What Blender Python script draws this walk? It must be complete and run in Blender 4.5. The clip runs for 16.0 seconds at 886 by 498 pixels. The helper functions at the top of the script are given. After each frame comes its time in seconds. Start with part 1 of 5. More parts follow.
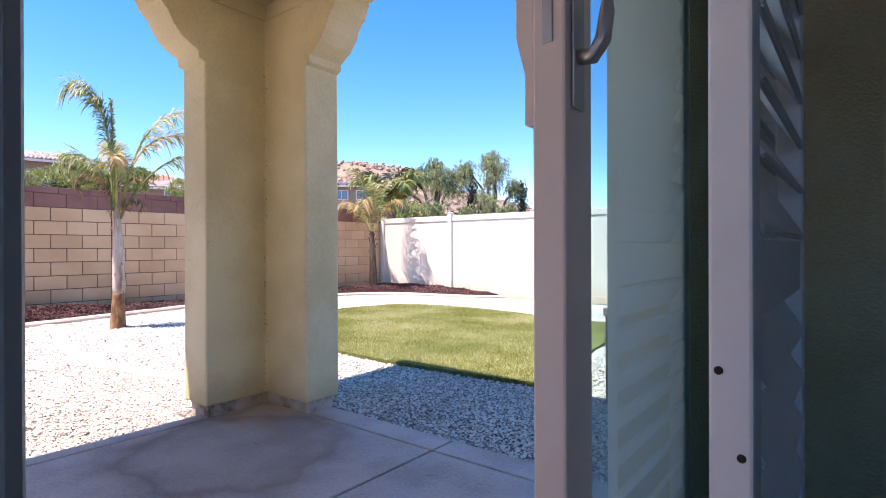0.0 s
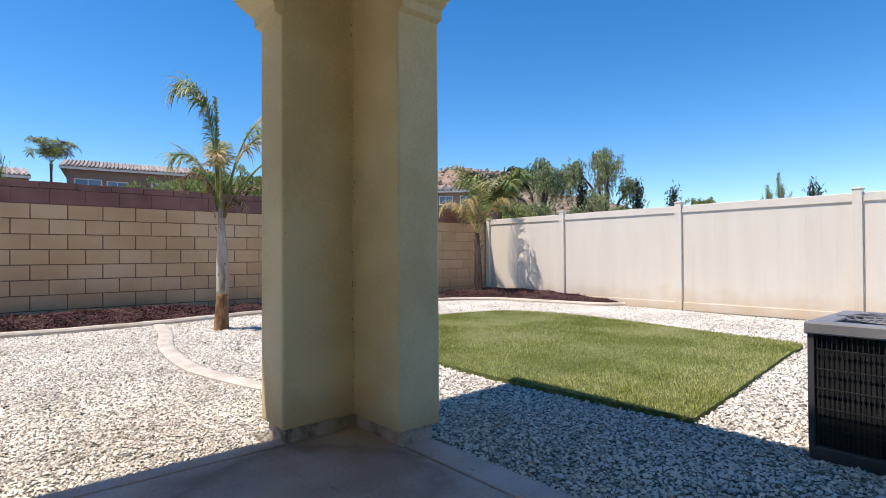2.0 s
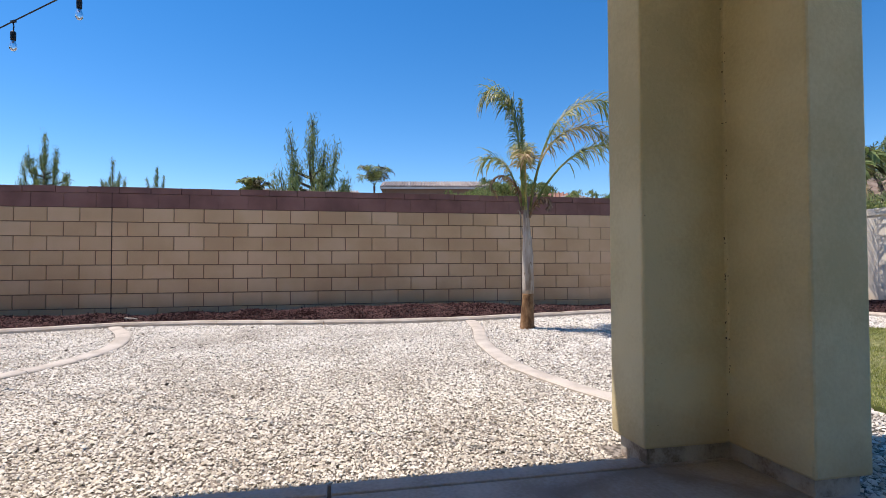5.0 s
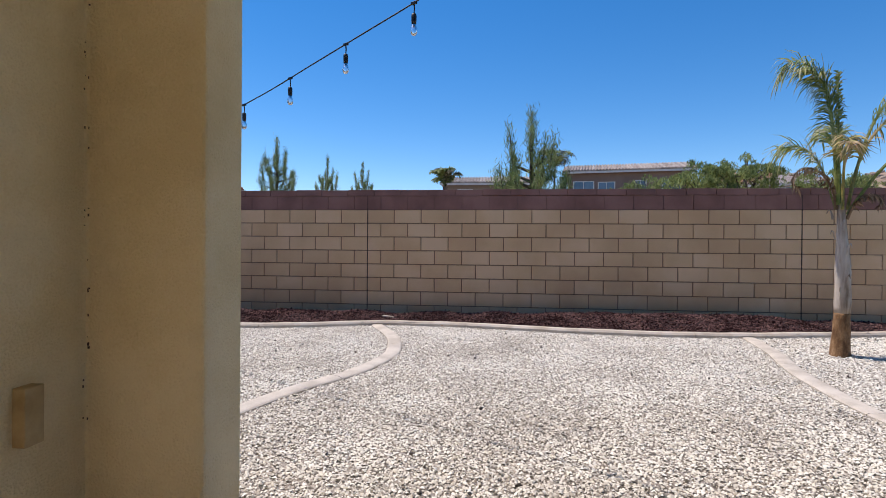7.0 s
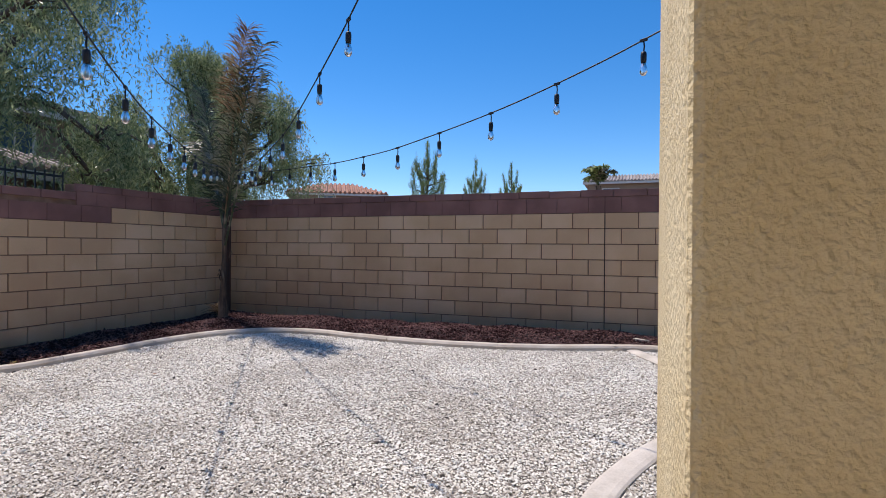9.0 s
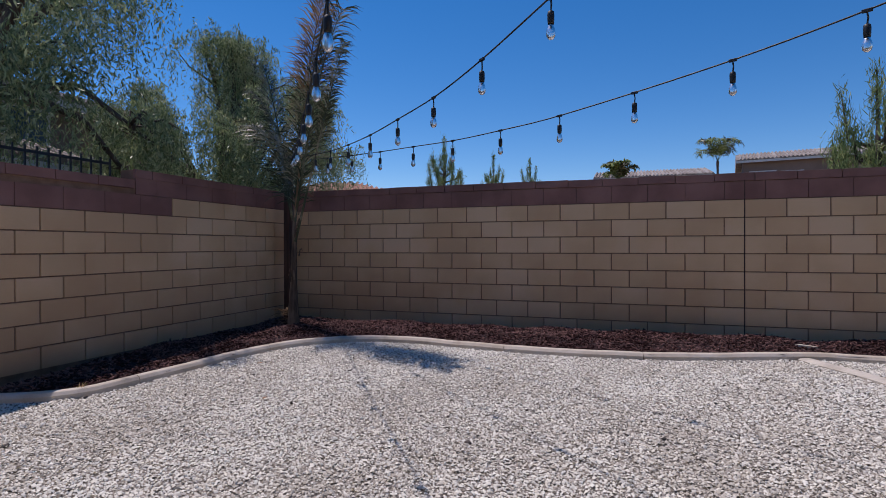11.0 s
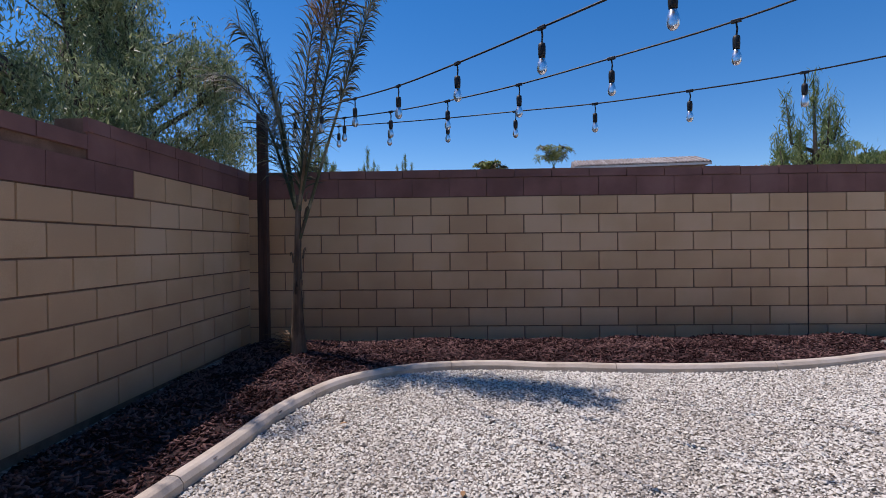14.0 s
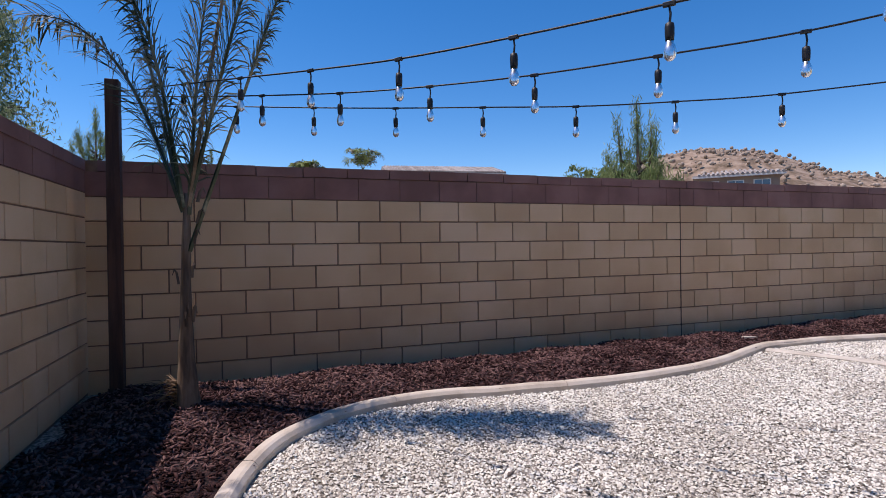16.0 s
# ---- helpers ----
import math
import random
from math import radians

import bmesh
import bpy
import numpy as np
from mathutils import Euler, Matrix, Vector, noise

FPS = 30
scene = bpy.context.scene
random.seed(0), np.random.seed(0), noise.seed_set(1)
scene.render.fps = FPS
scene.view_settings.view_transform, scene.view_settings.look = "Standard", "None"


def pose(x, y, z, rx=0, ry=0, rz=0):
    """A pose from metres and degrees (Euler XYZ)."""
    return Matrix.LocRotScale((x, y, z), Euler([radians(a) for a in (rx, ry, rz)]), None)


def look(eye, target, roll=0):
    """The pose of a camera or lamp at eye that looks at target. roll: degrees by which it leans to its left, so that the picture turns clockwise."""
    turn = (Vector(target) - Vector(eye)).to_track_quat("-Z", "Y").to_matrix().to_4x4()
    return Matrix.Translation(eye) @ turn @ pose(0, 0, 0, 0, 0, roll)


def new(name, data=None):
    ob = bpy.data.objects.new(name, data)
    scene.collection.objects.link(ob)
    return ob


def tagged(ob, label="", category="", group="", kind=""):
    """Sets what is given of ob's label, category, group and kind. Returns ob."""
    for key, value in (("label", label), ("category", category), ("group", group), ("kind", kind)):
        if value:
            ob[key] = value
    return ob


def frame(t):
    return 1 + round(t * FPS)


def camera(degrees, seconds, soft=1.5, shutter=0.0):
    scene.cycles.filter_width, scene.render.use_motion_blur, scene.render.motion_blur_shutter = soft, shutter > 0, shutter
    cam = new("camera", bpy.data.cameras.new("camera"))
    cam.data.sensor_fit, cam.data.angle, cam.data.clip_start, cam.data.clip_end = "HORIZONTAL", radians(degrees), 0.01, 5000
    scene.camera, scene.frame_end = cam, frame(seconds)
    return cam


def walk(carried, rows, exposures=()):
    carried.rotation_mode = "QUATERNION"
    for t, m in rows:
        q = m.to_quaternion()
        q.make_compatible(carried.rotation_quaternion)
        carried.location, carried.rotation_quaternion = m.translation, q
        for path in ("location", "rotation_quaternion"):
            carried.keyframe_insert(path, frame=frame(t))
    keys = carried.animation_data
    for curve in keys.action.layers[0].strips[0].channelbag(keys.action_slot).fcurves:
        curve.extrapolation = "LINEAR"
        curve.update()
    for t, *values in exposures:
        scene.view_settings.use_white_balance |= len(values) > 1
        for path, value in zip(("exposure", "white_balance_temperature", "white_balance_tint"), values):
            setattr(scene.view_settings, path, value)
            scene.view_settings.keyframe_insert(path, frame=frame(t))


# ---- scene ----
cam = camera(79.8, 16.0, soft=0.9)
PATH = [
    (0, (0.187, 0.285, 1.059), (-1.05, 1.856, 1.056), -0.2),
    (0.5, (-0.002, 0.48, 1.057), (-1.37, 1.94, 1.06), -0.3),
    (1, (-0.154, 0.594, 1.031), (-1.644, 1.928, 1.043), -0.3),
    (1.5, (-0.278, 0.728, 0.998), (-1.787, 2.04, 1.016), -0.3),
    (2, (-0.391, 0.81, 0.981), (-1.909, 2.111, 1.002), -0.3),
    (2.5, (-0.42, 0.811, 0.972), (-1.94, 2.11, 0.996), -0.3),
    (3, (-0.448, 0.785, 0.985), (-1.974, 2.078, 1.01), -0.3),
    (3.5, (-0.484, 0.74, 1.009), (-2.07, 1.958, 1.039), -0.3),
    (4, (-0.591, 0.721, 0.994), (-2.273, 1.803, 1.034), -0.2),
    (4.5, (-0.797, 0.713, 0.907), (-2.594, 1.589, 0.949), -0.3),
    (5, (-0.91, 0.636, 0.895), (-2.868, 1.04, 0.945), -0.2),
    (5.2, (-0.985, 0.594, 0.918), (-2.973, 0.805, 0.968), -0.6),
    (7.3, (-1.443, -0.641, 1.152), (-3.417, -0.962, 1.151), 0.2),
    (7.5, (-1.473, -0.819, 1.128), (-3.43, -1.229, 1.135), 0.0),
    (8, (-1.648, -1.255, 1.144), (-3.551, -1.868, 1.142), 0.3),
    (8.5, (-1.841, -1.682, 1.189), (-3.726, -2.352, 1.194), 0.5),
    (9, (-2.06, -2.055, 1.23), (-3.939, -2.741, 1.222), 0.4),
    (9.5, (-2.256, -2.363, 1.264), (-4.115, -3.101, 1.245), 0.4),
    (10, (-2.323, -2.782, 1.229), (-4.183, -3.516, 1.212), 0.3),
    (10.2, (-2.339, -2.955, 1.216), (-4.203, -3.679, 1.202), 0.2),
    (12.5, (-2.842, -4.997, 1.097), (-4.77, -5.53, 1.084), -0.4),
    (13, (-2.964, -5.432, 1.112), (-4.911, -5.887, 1.101), -0.4),
    (13.5, (-3.167, -5.813, 1.153), (-5.152, -6.062, 1.135), -0.4),
    (14, (-3.369, -6.21, 1.154), (-5.368, -6.267, 1.14), -0.6),
    (14.5, (-3.58, -6.55, 1.138), (-5.576, -6.431, 1.126), -0.6),
    (15, (-3.85, -6.84, 1.208), (-5.837, -6.612, 1.197), -0.6),
    (15.5, (-3.998, -7.106, 1.25), (-5.947, -6.66, 1.237), -0.8),
    (16, (-4.183, -7.252, 1.243), (-6.065, -6.577, 1.231), -0.8),
]
walk(cam, [(t, look(eye, target, roll)) for t, eye, target, roll in PATH], exposures=[(0, 1.28, 6850, 32), (0.3, 0.92, 6850, 25), (0.5, 0.75, 6850, 18), (0.7, 0.6, 6850, 17), (1.5, 0.4, 6800, 16), (5.2, 0.22, 6800, 18), (7.3, 0.07, 6700, 18), (8, 0.14, 6700, 17), (9, 0.08, 6500, 18), (9.6, -0.44, 6400, 23), (10.2, -0.47, 6400, 23), (12.5, -0.34, 6450, 23), (14.4, -0.18, 6450, 23), (16, 0.03, 6550, 23)])
# exposure follows the clip's camera as it leaves the dark room and walks into the sun

# ---- sky and sun ----
world = bpy.data.worlds.new("sky")
scene.world = world
world.use_nodes = True
wn = world.node_tree.nodes
sky = wn.new("ShaderNodeTexSky")
sky.sky_type = "NISHITA"
sky.sun_disc = False
SUN_TO = Vector((-0.45, -1.0, 2.3)).normalized()
sky.sun_elevation = math.asin(SUN_TO.z)
sky.sun_rotation = math.atan2(SUN_TO.x, SUN_TO.y)
sky.altitude, sky.air_density, sky.dust_density, sky.ozone_density = 700, 0.95, 0.0, 3.0
wn["Background"].inputs[1].default_value = 0.15
deep = wn.new("ShaderNodeHueSaturation")
deep.inputs["Saturation"].default_value = 1.36
world.node_tree.links.new(sky.outputs[0], deep.inputs["Color"])
world.node_tree.links.new(deep.outputs[0], wn["Background"].inputs[0])
sun_data = bpy.data.lights.new("sun", "SUN")
sun_data.energy, sun_data.angle, sun_data.color = 4.5, radians(0.55), (1.0, 0.945, 0.86)
sun = new("sun", sun_data)
sun.matrix_world = look((0, -20, 40), Vector((0, -20, 40)) - SUN_TO)


# ---- materials ----
def mat(name, cols, scale=6.0, rough=0.8, bump=0.0, bump_scale=60.0, metal=0.0, island=0.0, rand=0.0, fine=0.25, stretch=(1, 1, 1), spec=0.4, dist=0.01):
    """Two-scale procedural surface: broad patches between the colours, fine grain on top, bump; island and rand vary it piece by piece."""
    m = bpy.data.materials.new(name)
    m.use_nodes = True
    n, l = m.node_tree.nodes, m.node_tree.links
    b = n["Principled BSDF"]
    tc = n.new("ShaderNodeTexCoord")
    mp = n.new("ShaderNodeMapping")
    mp.inputs[3].default_value = stretch
    geo = n.new("ShaderNodeNewGeometry")
    l.new(geo.outputs["Position"], mp.inputs[0])
    big = n.new("ShaderNodeTexNoise")
    big.inputs["Scale"].default_value, big.inputs["Detail"].default_value = scale, 5
    sm = n.new("ShaderNodeTexNoise")
    sm.inputs["Scale"].default_value, sm.inputs["Detail"].default_value = bump_scale, 6
    l.new(mp.outputs[0], big.inputs[0])
    l.new(mp.outputs[0], sm.inputs[0])
    mix = n.new("ShaderNodeMath")
    mix.operation = "MULTIPLY_ADD"
    mix.inputs[1].default_value = fine
    l.new(sm.outputs[0], mix.inputs[0])
    l.new(big.outputs[0], mix.inputs[2])
    last = mix.outputs[0]
    for amount, src in ((island, geo.outputs["Random Per Island"]), (rand, None)):
        if amount:
            if src is None:
                oi = n.new("ShaderNodeObjectInfo")
                src = oi.outputs["Random"]
            a = n.new("ShaderNodeMath")
            a.operation = "MULTIPLY_ADD"
            a.inputs[1].default_value = amount
            l.new(src, a.inputs[0])
            l.new(last, a.inputs[2])
            s = n.new("ShaderNodeMath")
            s.operation = "SUBTRACT"
            s.inputs[1].default_value = amount / 2
            l.new(a.outputs[0], s.inputs[0])
            last = s.outputs[0]
    ramp = n.new("ShaderNodeValToRGB")
    e = ramp.color_ramp.elements
    lo, hi = 0.36 + fine * 0.5, 0.64 + fine * 0.5
    while len(e) < len(cols):
        e.new(0.5)
    for i, c in enumerate(cols):
        e[i].position = lo + (hi - lo) * i / max(1, len(cols) - 1)
        e[i].color = (*c, 1)
    l.new(last, ramp.inputs[0])
    l.new(ramp.outputs[0], b.inputs["Base Color"])
    b.inputs["Roughness"].default_value = rough
    b.inputs["Metallic"].default_value = metal
    b.inputs["Specular IOR Level"].default_value = spec
    if bump:
        bp = n.new("ShaderNodeBump")
        bp.inputs["Strength"].default_value, bp.inputs["Distance"].default_value = bump, dist
        l.new(sm.outputs[0], bp.inputs["Height"])
        l.new(bp.outputs[0], b.inputs["Normal"])
    return m


def shade(c, f):
    return tuple(min(1, v * f) for v in c)


def band_by_height(m, z0, z1, colour, amount):
    """Dirt splashed up from the ground: an uneven band of another colour low on a surface."""
    n, l = m.node_tree.nodes, m.node_tree.links
    b = n["Principled BSDF"]
    src = b.inputs["Base Color"].links[0].from_socket
    geo = n.new("ShaderNodeNewGeometry")
    sep = n.new("ShaderNodeSeparateXYZ")
    l.new(geo.outputs["Position"], sep.inputs[0])
    nz = n.new("ShaderNodeTexNoise")
    nz.inputs["Scale"].default_value, nz.inputs["Detail"].default_value = 3.0, 6
    l.new(geo.outputs["Position"], nz.inputs[0])
    add = n.new("ShaderNodeMath")
    add.operation = "MULTIPLY_ADD"
    add.inputs[1].default_value = -(z1 - z0) * 1.4
    l.new(nz.outputs[0], add.inputs[0])
    l.new(sep.outputs[2], add.inputs[2])
    mr = n.new("ShaderNodeMapRange")
    mr.inputs[1].default_value, mr.inputs[2].default_value = z0 - (z1 - z0) * 0.7, z1 - (z1 - z0) * 0.7
    mr.inputs[3].default_value, mr.inputs[4].default_value = amount, 0.0
    l.new(add.outputs[0], mr.inputs[0])
    mx = n.new("ShaderNodeMix")
    mx.data_type = "RGBA"
    mx.inputs[7].default_value = (*colour, 1)
    l.new(mr.outputs[0], mx.inputs[0])
    l.new(src, mx.inputs[6])
    l.new(mx.outputs[2], b.inputs["Base Color"])
    return m


def translucent(m, amount):
    """Leaves let some light through."""
    n, l = m.node_tree.nodes, m.node_tree.links
    b = n["Principled BSDF"]
    t = n.new("ShaderNodeBsdfTranslucent")
    l.new(b.inputs["Base Color"].links[0].from_socket, t.inputs[0])
    mx = n.new("ShaderNodeMixShader")
    mx.inputs[0].default_value = amount
    l.new(b.outputs[0], mx.inputs[1])
    l.new(t.outputs[0], mx.inputs[2])
    l.new(mx.outputs[0], n["Material Output"].inputs[0])
    return m


M_BLOCK = band_by_height(mat("tan_split_block", [(0.565, 0.36, 0.2), (0.63, 0.415, 0.235), (0.69, 0.47, 0.285)], 1.1, 0.9, 0.35, 160, rand=0.22, fine=0.3, dist=0.004), 0.1, 0.9, (0.36, 0.185, 0.1), 0.35)
M_BLOCK_J = band_by_height(mat("tan_block_joined", [(0.565, 0.36, 0.2), (0.63, 0.415, 0.235), (0.69, 0.47, 0.285)], 1.1, 0.9, 0.35, 160, island=0.22, fine=0.3, dist=0.004), 0.1, 0.9, (0.36, 0.185, 0.1), 0.35)
M_MORTAR = mat("reddish_mortar", [(0.17, 0.095, 0.06), (0.25, 0.15, 0.1)], 9, 0.95, 0.4, 120)
M_BROWN = mat("maroon_wall_paint", [(0.19, 0.088, 0.07), (0.235, 0.112, 0.09), (0.28, 0.14, 0.115)], 2.2, 0.8, 0.3, 140, rand=0.05, fine=0.2, dist=0.004)
M_BROWN_J = mat("maroon_paint_joined", [(0.19, 0.088, 0.07), (0.235, 0.112, 0.09), (0.28, 0.14, 0.115)], 2.2, 0.8, 0.3, 140, island=0.05, fine=0.2, dist=0.004)
M_STUCCO = band_by_height(mat("tan_stucco", [(0.67, 0.53, 0.29), (0.73, 0.59, 0.34), (0.78, 0.65, 0.4)], 2.4, 0.92, 0.8, 110, fine=0.3, dist=0.010), 0.02, 0.3, (0.34, 0.21, 0.11), 0.55)
M_STUCCO_SMOOTH = band_by_height(mat("smooth_tan_stucco", [(0.63, 0.54, 0.31), (0.71, 0.615, 0.37), (0.78, 0.69, 0.44)], 1.7, 0.9, 0.45, 60, fine=0.3, dist=0.006), 0.02, 0.28, (0.34, 0.21, 0.11), 0.5)
M_FOOT = mat("stained_footing", [(0.2, 0.15, 0.11), (0.42, 0.36, 0.3), (0.52, 0.47, 0.4)], 9, 0.9, 0.5, 80)
M_SLAB = mat("patio_concrete", [(0.41, 0.34, 0.285), (0.5, 0.425, 0.37), (0.57, 0.495, 0.44)], 2.6, 0.7, 0.3, 55, fine=0.5, dist=0.003)
M_CURB = mat("cream_kerb_concrete", [(0.46, 0.385, 0.305), (0.55, 0.47, 0.38), (0.61, 0.535, 0.45)], 5, 0.85, 0.3, 120, fine=0.3, dist=0.003)
M_DARKSTONE = mat("dark_pebble", [(0.05, 0.045, 0.04), (0.12, 0.10, 0.09)], 9, 0.8, 0.2, 120, island=0.5)
M_LOOP = mat("weathered_kerb_concrete", [(0.46, 0.41, 0.34), (0.54, 0.485, 0.41), (0.6, 0.545, 0.465)], 6, 0.9, 0.4, 90, fine=0.4, dist=0.004)
M_GRAVEL = mat("white_gravel", [(0.5, 0.46, 0.39), (0.67, 0.625, 0.545), (0.73, 0.69, 0.605), (0.79, 0.76, 0.675)], 1.1, 0.85, 0.3, 260, island=0.5, fine=0.3, dist=0.003)
# far darker than the stones: shade between them put into the colour
M_GRAVEL_GAPS = mat("gravel_bed", [(0.1, 0.085, 0.067), (0.235, 0.203, 0.166), (0.38, 0.338, 0.288)], 30, 0.95, 1.0, 55, fine=0.8, dist=0.02)
M_MULCH = mat("red_bark_mulch", [(0.03, 0.015, 0.0145), (0.075, 0.037, 0.035), (0.128, 0.068, 0.064), (0.2, 0.117, 0.105)], 3, 0.95, 0.3, 200, island=0.5, fine=0.3, spec=0.03)
# near black, to paint in the shadow between the bark chips
M_MULCH_GAPS = mat("mulch_bed", [(0.012, 0.005, 0.005), (0.04, 0.016, 0.015), (0.07, 0.03, 0.028)], 40, 0.95, 1.0, 70, fine=0.7, dist=0.03)
M_TURF = translucent(mat("turf_blades", [(0.2, 0.225, 0.045), (0.32, 0.35, 0.08), (0.44, 0.465, 0.13), (0.55, 0.53, 0.27)], 1.2, 0.55, 0, 30, island=0.4, fine=0.25), 0.25)
M_TURF_BED = mat("turf_backing", [(0.07, 0.09, 0.02), (0.13, 0.16, 0.04)], 25, 0.9, 0.6, 120)
M_VINYL = band_by_height(mat("almond_vinyl", [(0.72, 0.655, 0.55), (0.74, 0.68, 0.575), (0.76, 0.7, 0.6)], 0.8, 0.45, 0.05, 30, fine=0.15, stretch=(6, 1, 0.6)), 0.0, 0.42, (0.55, 0.38, 0.2), 0.6)
M_AC = mat("grey_painted_steel", [(0.05, 0.05, 0.055), (0.075, 0.075, 0.08)], 4, 0.5, 0.05, 90, metal=0.2)
M_AC_TOP = mat("light_grey_steel", [(0.2, 0.2, 0.21), (0.27, 0.27, 0.28)], 4, 0.45, 0.05, 90, metal=0.2)
M_COIL = mat("dark_coil", [(0.008, 0.008, 0.008), (0.02, 0.02, 0.02)], 20, 0.7, 0.4, 160)
M_WOODPOST = mat("dark_stained_post", [(0.035, 0.016, 0.012), (0.06, 0.028, 0.02), (0.085, 0.042, 0.03)], 3, 0.75, 0.4, 40, stretch=(8, 8, 0.6))
M_BLACK = mat("black_rubber", [(0.010, 0.010, 0.011), (0.02, 0.02, 0.021)], 8, 0.5, 0.1, 120)
M_TRUNK_LO = mat("cut_palm_bark", [(0.14, 0.07, 0.03), (0.27, 0.15, 0.07), (0.38, 0.24, 0.13)], 14, 0.95, 0.9, 60, stretch=(1, 1, 0.4), dist=0.02)
M_TRUNK_HI = mat("pale_palm_sheath", [(0.2, 0.14, 0.09), (0.42, 0.34, 0.27), (0.55, 0.48, 0.4)], 10, 0.85, 0.6, 50, stretch=(1, 1, 0.15), dist=0.012)
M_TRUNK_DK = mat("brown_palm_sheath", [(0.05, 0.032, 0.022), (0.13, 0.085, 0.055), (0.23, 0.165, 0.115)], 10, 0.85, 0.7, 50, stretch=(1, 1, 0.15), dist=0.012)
M_FROND = translucent(mat("green_frond", [(0.14, 0.19, 0.045), (0.25, 0.3, 0.08), (0.4, 0.42, 0.15), (0.55, 0.5, 0.27)], 3, 0.5, 0, 40, island=0.35), 0.3)
M_FROND_Y = translucent(mat("yellowed_frond", [(0.26, 0.25, 0.07), (0.46, 0.38, 0.12), (0.6, 0.48, 0.2), (0.6, 0.4, 0.22)], 3, 0.5, 0, 40, island=0.4), 0.3)
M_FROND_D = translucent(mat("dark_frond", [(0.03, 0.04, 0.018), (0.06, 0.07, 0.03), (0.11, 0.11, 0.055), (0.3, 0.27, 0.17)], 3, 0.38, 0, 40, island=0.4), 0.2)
M_FROND_DRY = translucent(mat("dry_frond", [(0.16, 0.09, 0.04), (0.28, 0.17, 0.09), (0.4, 0.28, 0.17)], 3, 0.7, 0, 40, island=0.4), 0.25)
M_BARK = mat("tree_bark", [(0.06, 0.045, 0.035), (0.13, 0.1, 0.08)], 9, 0.95, 0.8, 30)
M_PEPPER = translucent(mat("pepper_leaves", [(0.13, 0.18, 0.08), (0.24, 0.31, 0.14), (0.42, 0.46, 0.24)], 0.8, 0.45, 0, 20, island=0.5), 0.35)
M_PINE = translucent(mat("pine_needles", [(0.13, 0.19, 0.06), (0.24, 0.31, 0.1), (0.38, 0.42, 0.16)], 1.2, 0.6, 0, 20, island=0.4), 0.25)
M_SHRUB = translucent(mat("bush_leaves", [(0.14, 0.19, 0.06), (0.24, 0.30, 0.09), (0.36, 0.40, 0.14)], 0.8, 0.6, 0, 20, island=0.4), 0.3)
M_CYPRESS = mat("cypress_leaves", [(0.015, 0.03, 0.015), (0.035, 0.055, 0.025)], 1.5, 0.7, 0, 20, island=0.4)
M_HILL = mat("dry_rocky_hill", [(0.15, 0.105, 0.065), (0.27, 0.19, 0.13), (0.36, 0.265, 0.19)], 0.35, 0.95, 0.6, 0.6, fine=0.5, dist=0.6)
M_ROCK = mat("hill_boulder", [(0.24, 0.18, 0.13), (0.4, 0.32, 0.25)], 0.4, 0.95, 0.4, 2, island=0.5)
M_EARTH = mat("dry_ground", [(0.2, 0.15, 0.1), (0.3, 0.23, 0.16)], 0.3, 0.95, 0.4, 6)
M_HWALL = mat("far_tan_stucco", [(0.26, 0.19, 0.145), (0.31, 0.23, 0.175)], 0.6, 0.9, 0.2, 20)
M_HWALL2 = mat("far_brown_stucco", [(0.22, 0.15, 0.12), (0.27, 0.19, 0.15)], 0.6, 0.9, 0.2, 20)
M_TILE = mat("concrete_roof_tile", [(0.24, 0.2, 0.175), (0.33, 0.285, 0.255), (0.42, 0.375, 0.34)], 1.5, 0.85, 0.3, 20, island=0.3, rand=0.2)
M_REDTILE = mat("clay_roof_tile", [(0.3, 0.14, 0.09), (0.42, 0.22, 0.15)], 1.5, 0.85, 0.3, 20, island=0.3, rand=0.2)
M_TRIM = mat("white_trim", [(0.62, 0.6, 0.56), (0.7, 0.68, 0.64)], 3, 0.6)
M_WINDOW = mat("far_window_glass", [(0.06, 0.10, 0.15), (0.12, 0.18, 0.25)], 0.5, 0.08, spec=0.8)
M_DOORFRAME = mat("taupe_door_frame", [(0.72, 0.59, 0.50), (0.77, 0.64, 0.55)], 3, 0.4, 0.05, 60)
M_SHUTTER = mat("white_shutter_paint", [(0.78, 0.75, 0.72), (0.83, 0.80, 0.77)], 3, 0.4, 0.05, 60)
M_NICKEL = mat("brushed_nickel", [(0.42, 0.39, 0.36), (0.5, 0.47, 0.44)], 12, 0.35, 0.05, 200, metal=0.8)
# room walls and floor: the gloom of the interior is put into their colours
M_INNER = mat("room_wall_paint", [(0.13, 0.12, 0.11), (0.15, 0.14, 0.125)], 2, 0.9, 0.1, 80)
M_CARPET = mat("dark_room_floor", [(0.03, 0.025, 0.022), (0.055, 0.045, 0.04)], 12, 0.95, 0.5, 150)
M_IRON = mat("black_iron", [(0.012, 0.012, 0.013), (0.025, 0.025, 0.026)], 8, 0.5)
M_LEAF = mat("dead_leaf", [(0.3, 0.16, 0.07), (0.42, 0.25, 0.12)], 20, 0.8)


def glass(name, tint, rough=0.0):
    m = bpy.data.materials.new(name)
    m.use_nodes = True
    b = m.node_tree.nodes["Principled BSDF"]
    b.inputs["Base Color"].default_value = (*tint, 1)
    b.inputs["Transmission Weight"].default_value = 1.0
    b.inputs["Roughness"].default_value = rough
    b.inputs["IOR"].default_value = 1.45
    return m


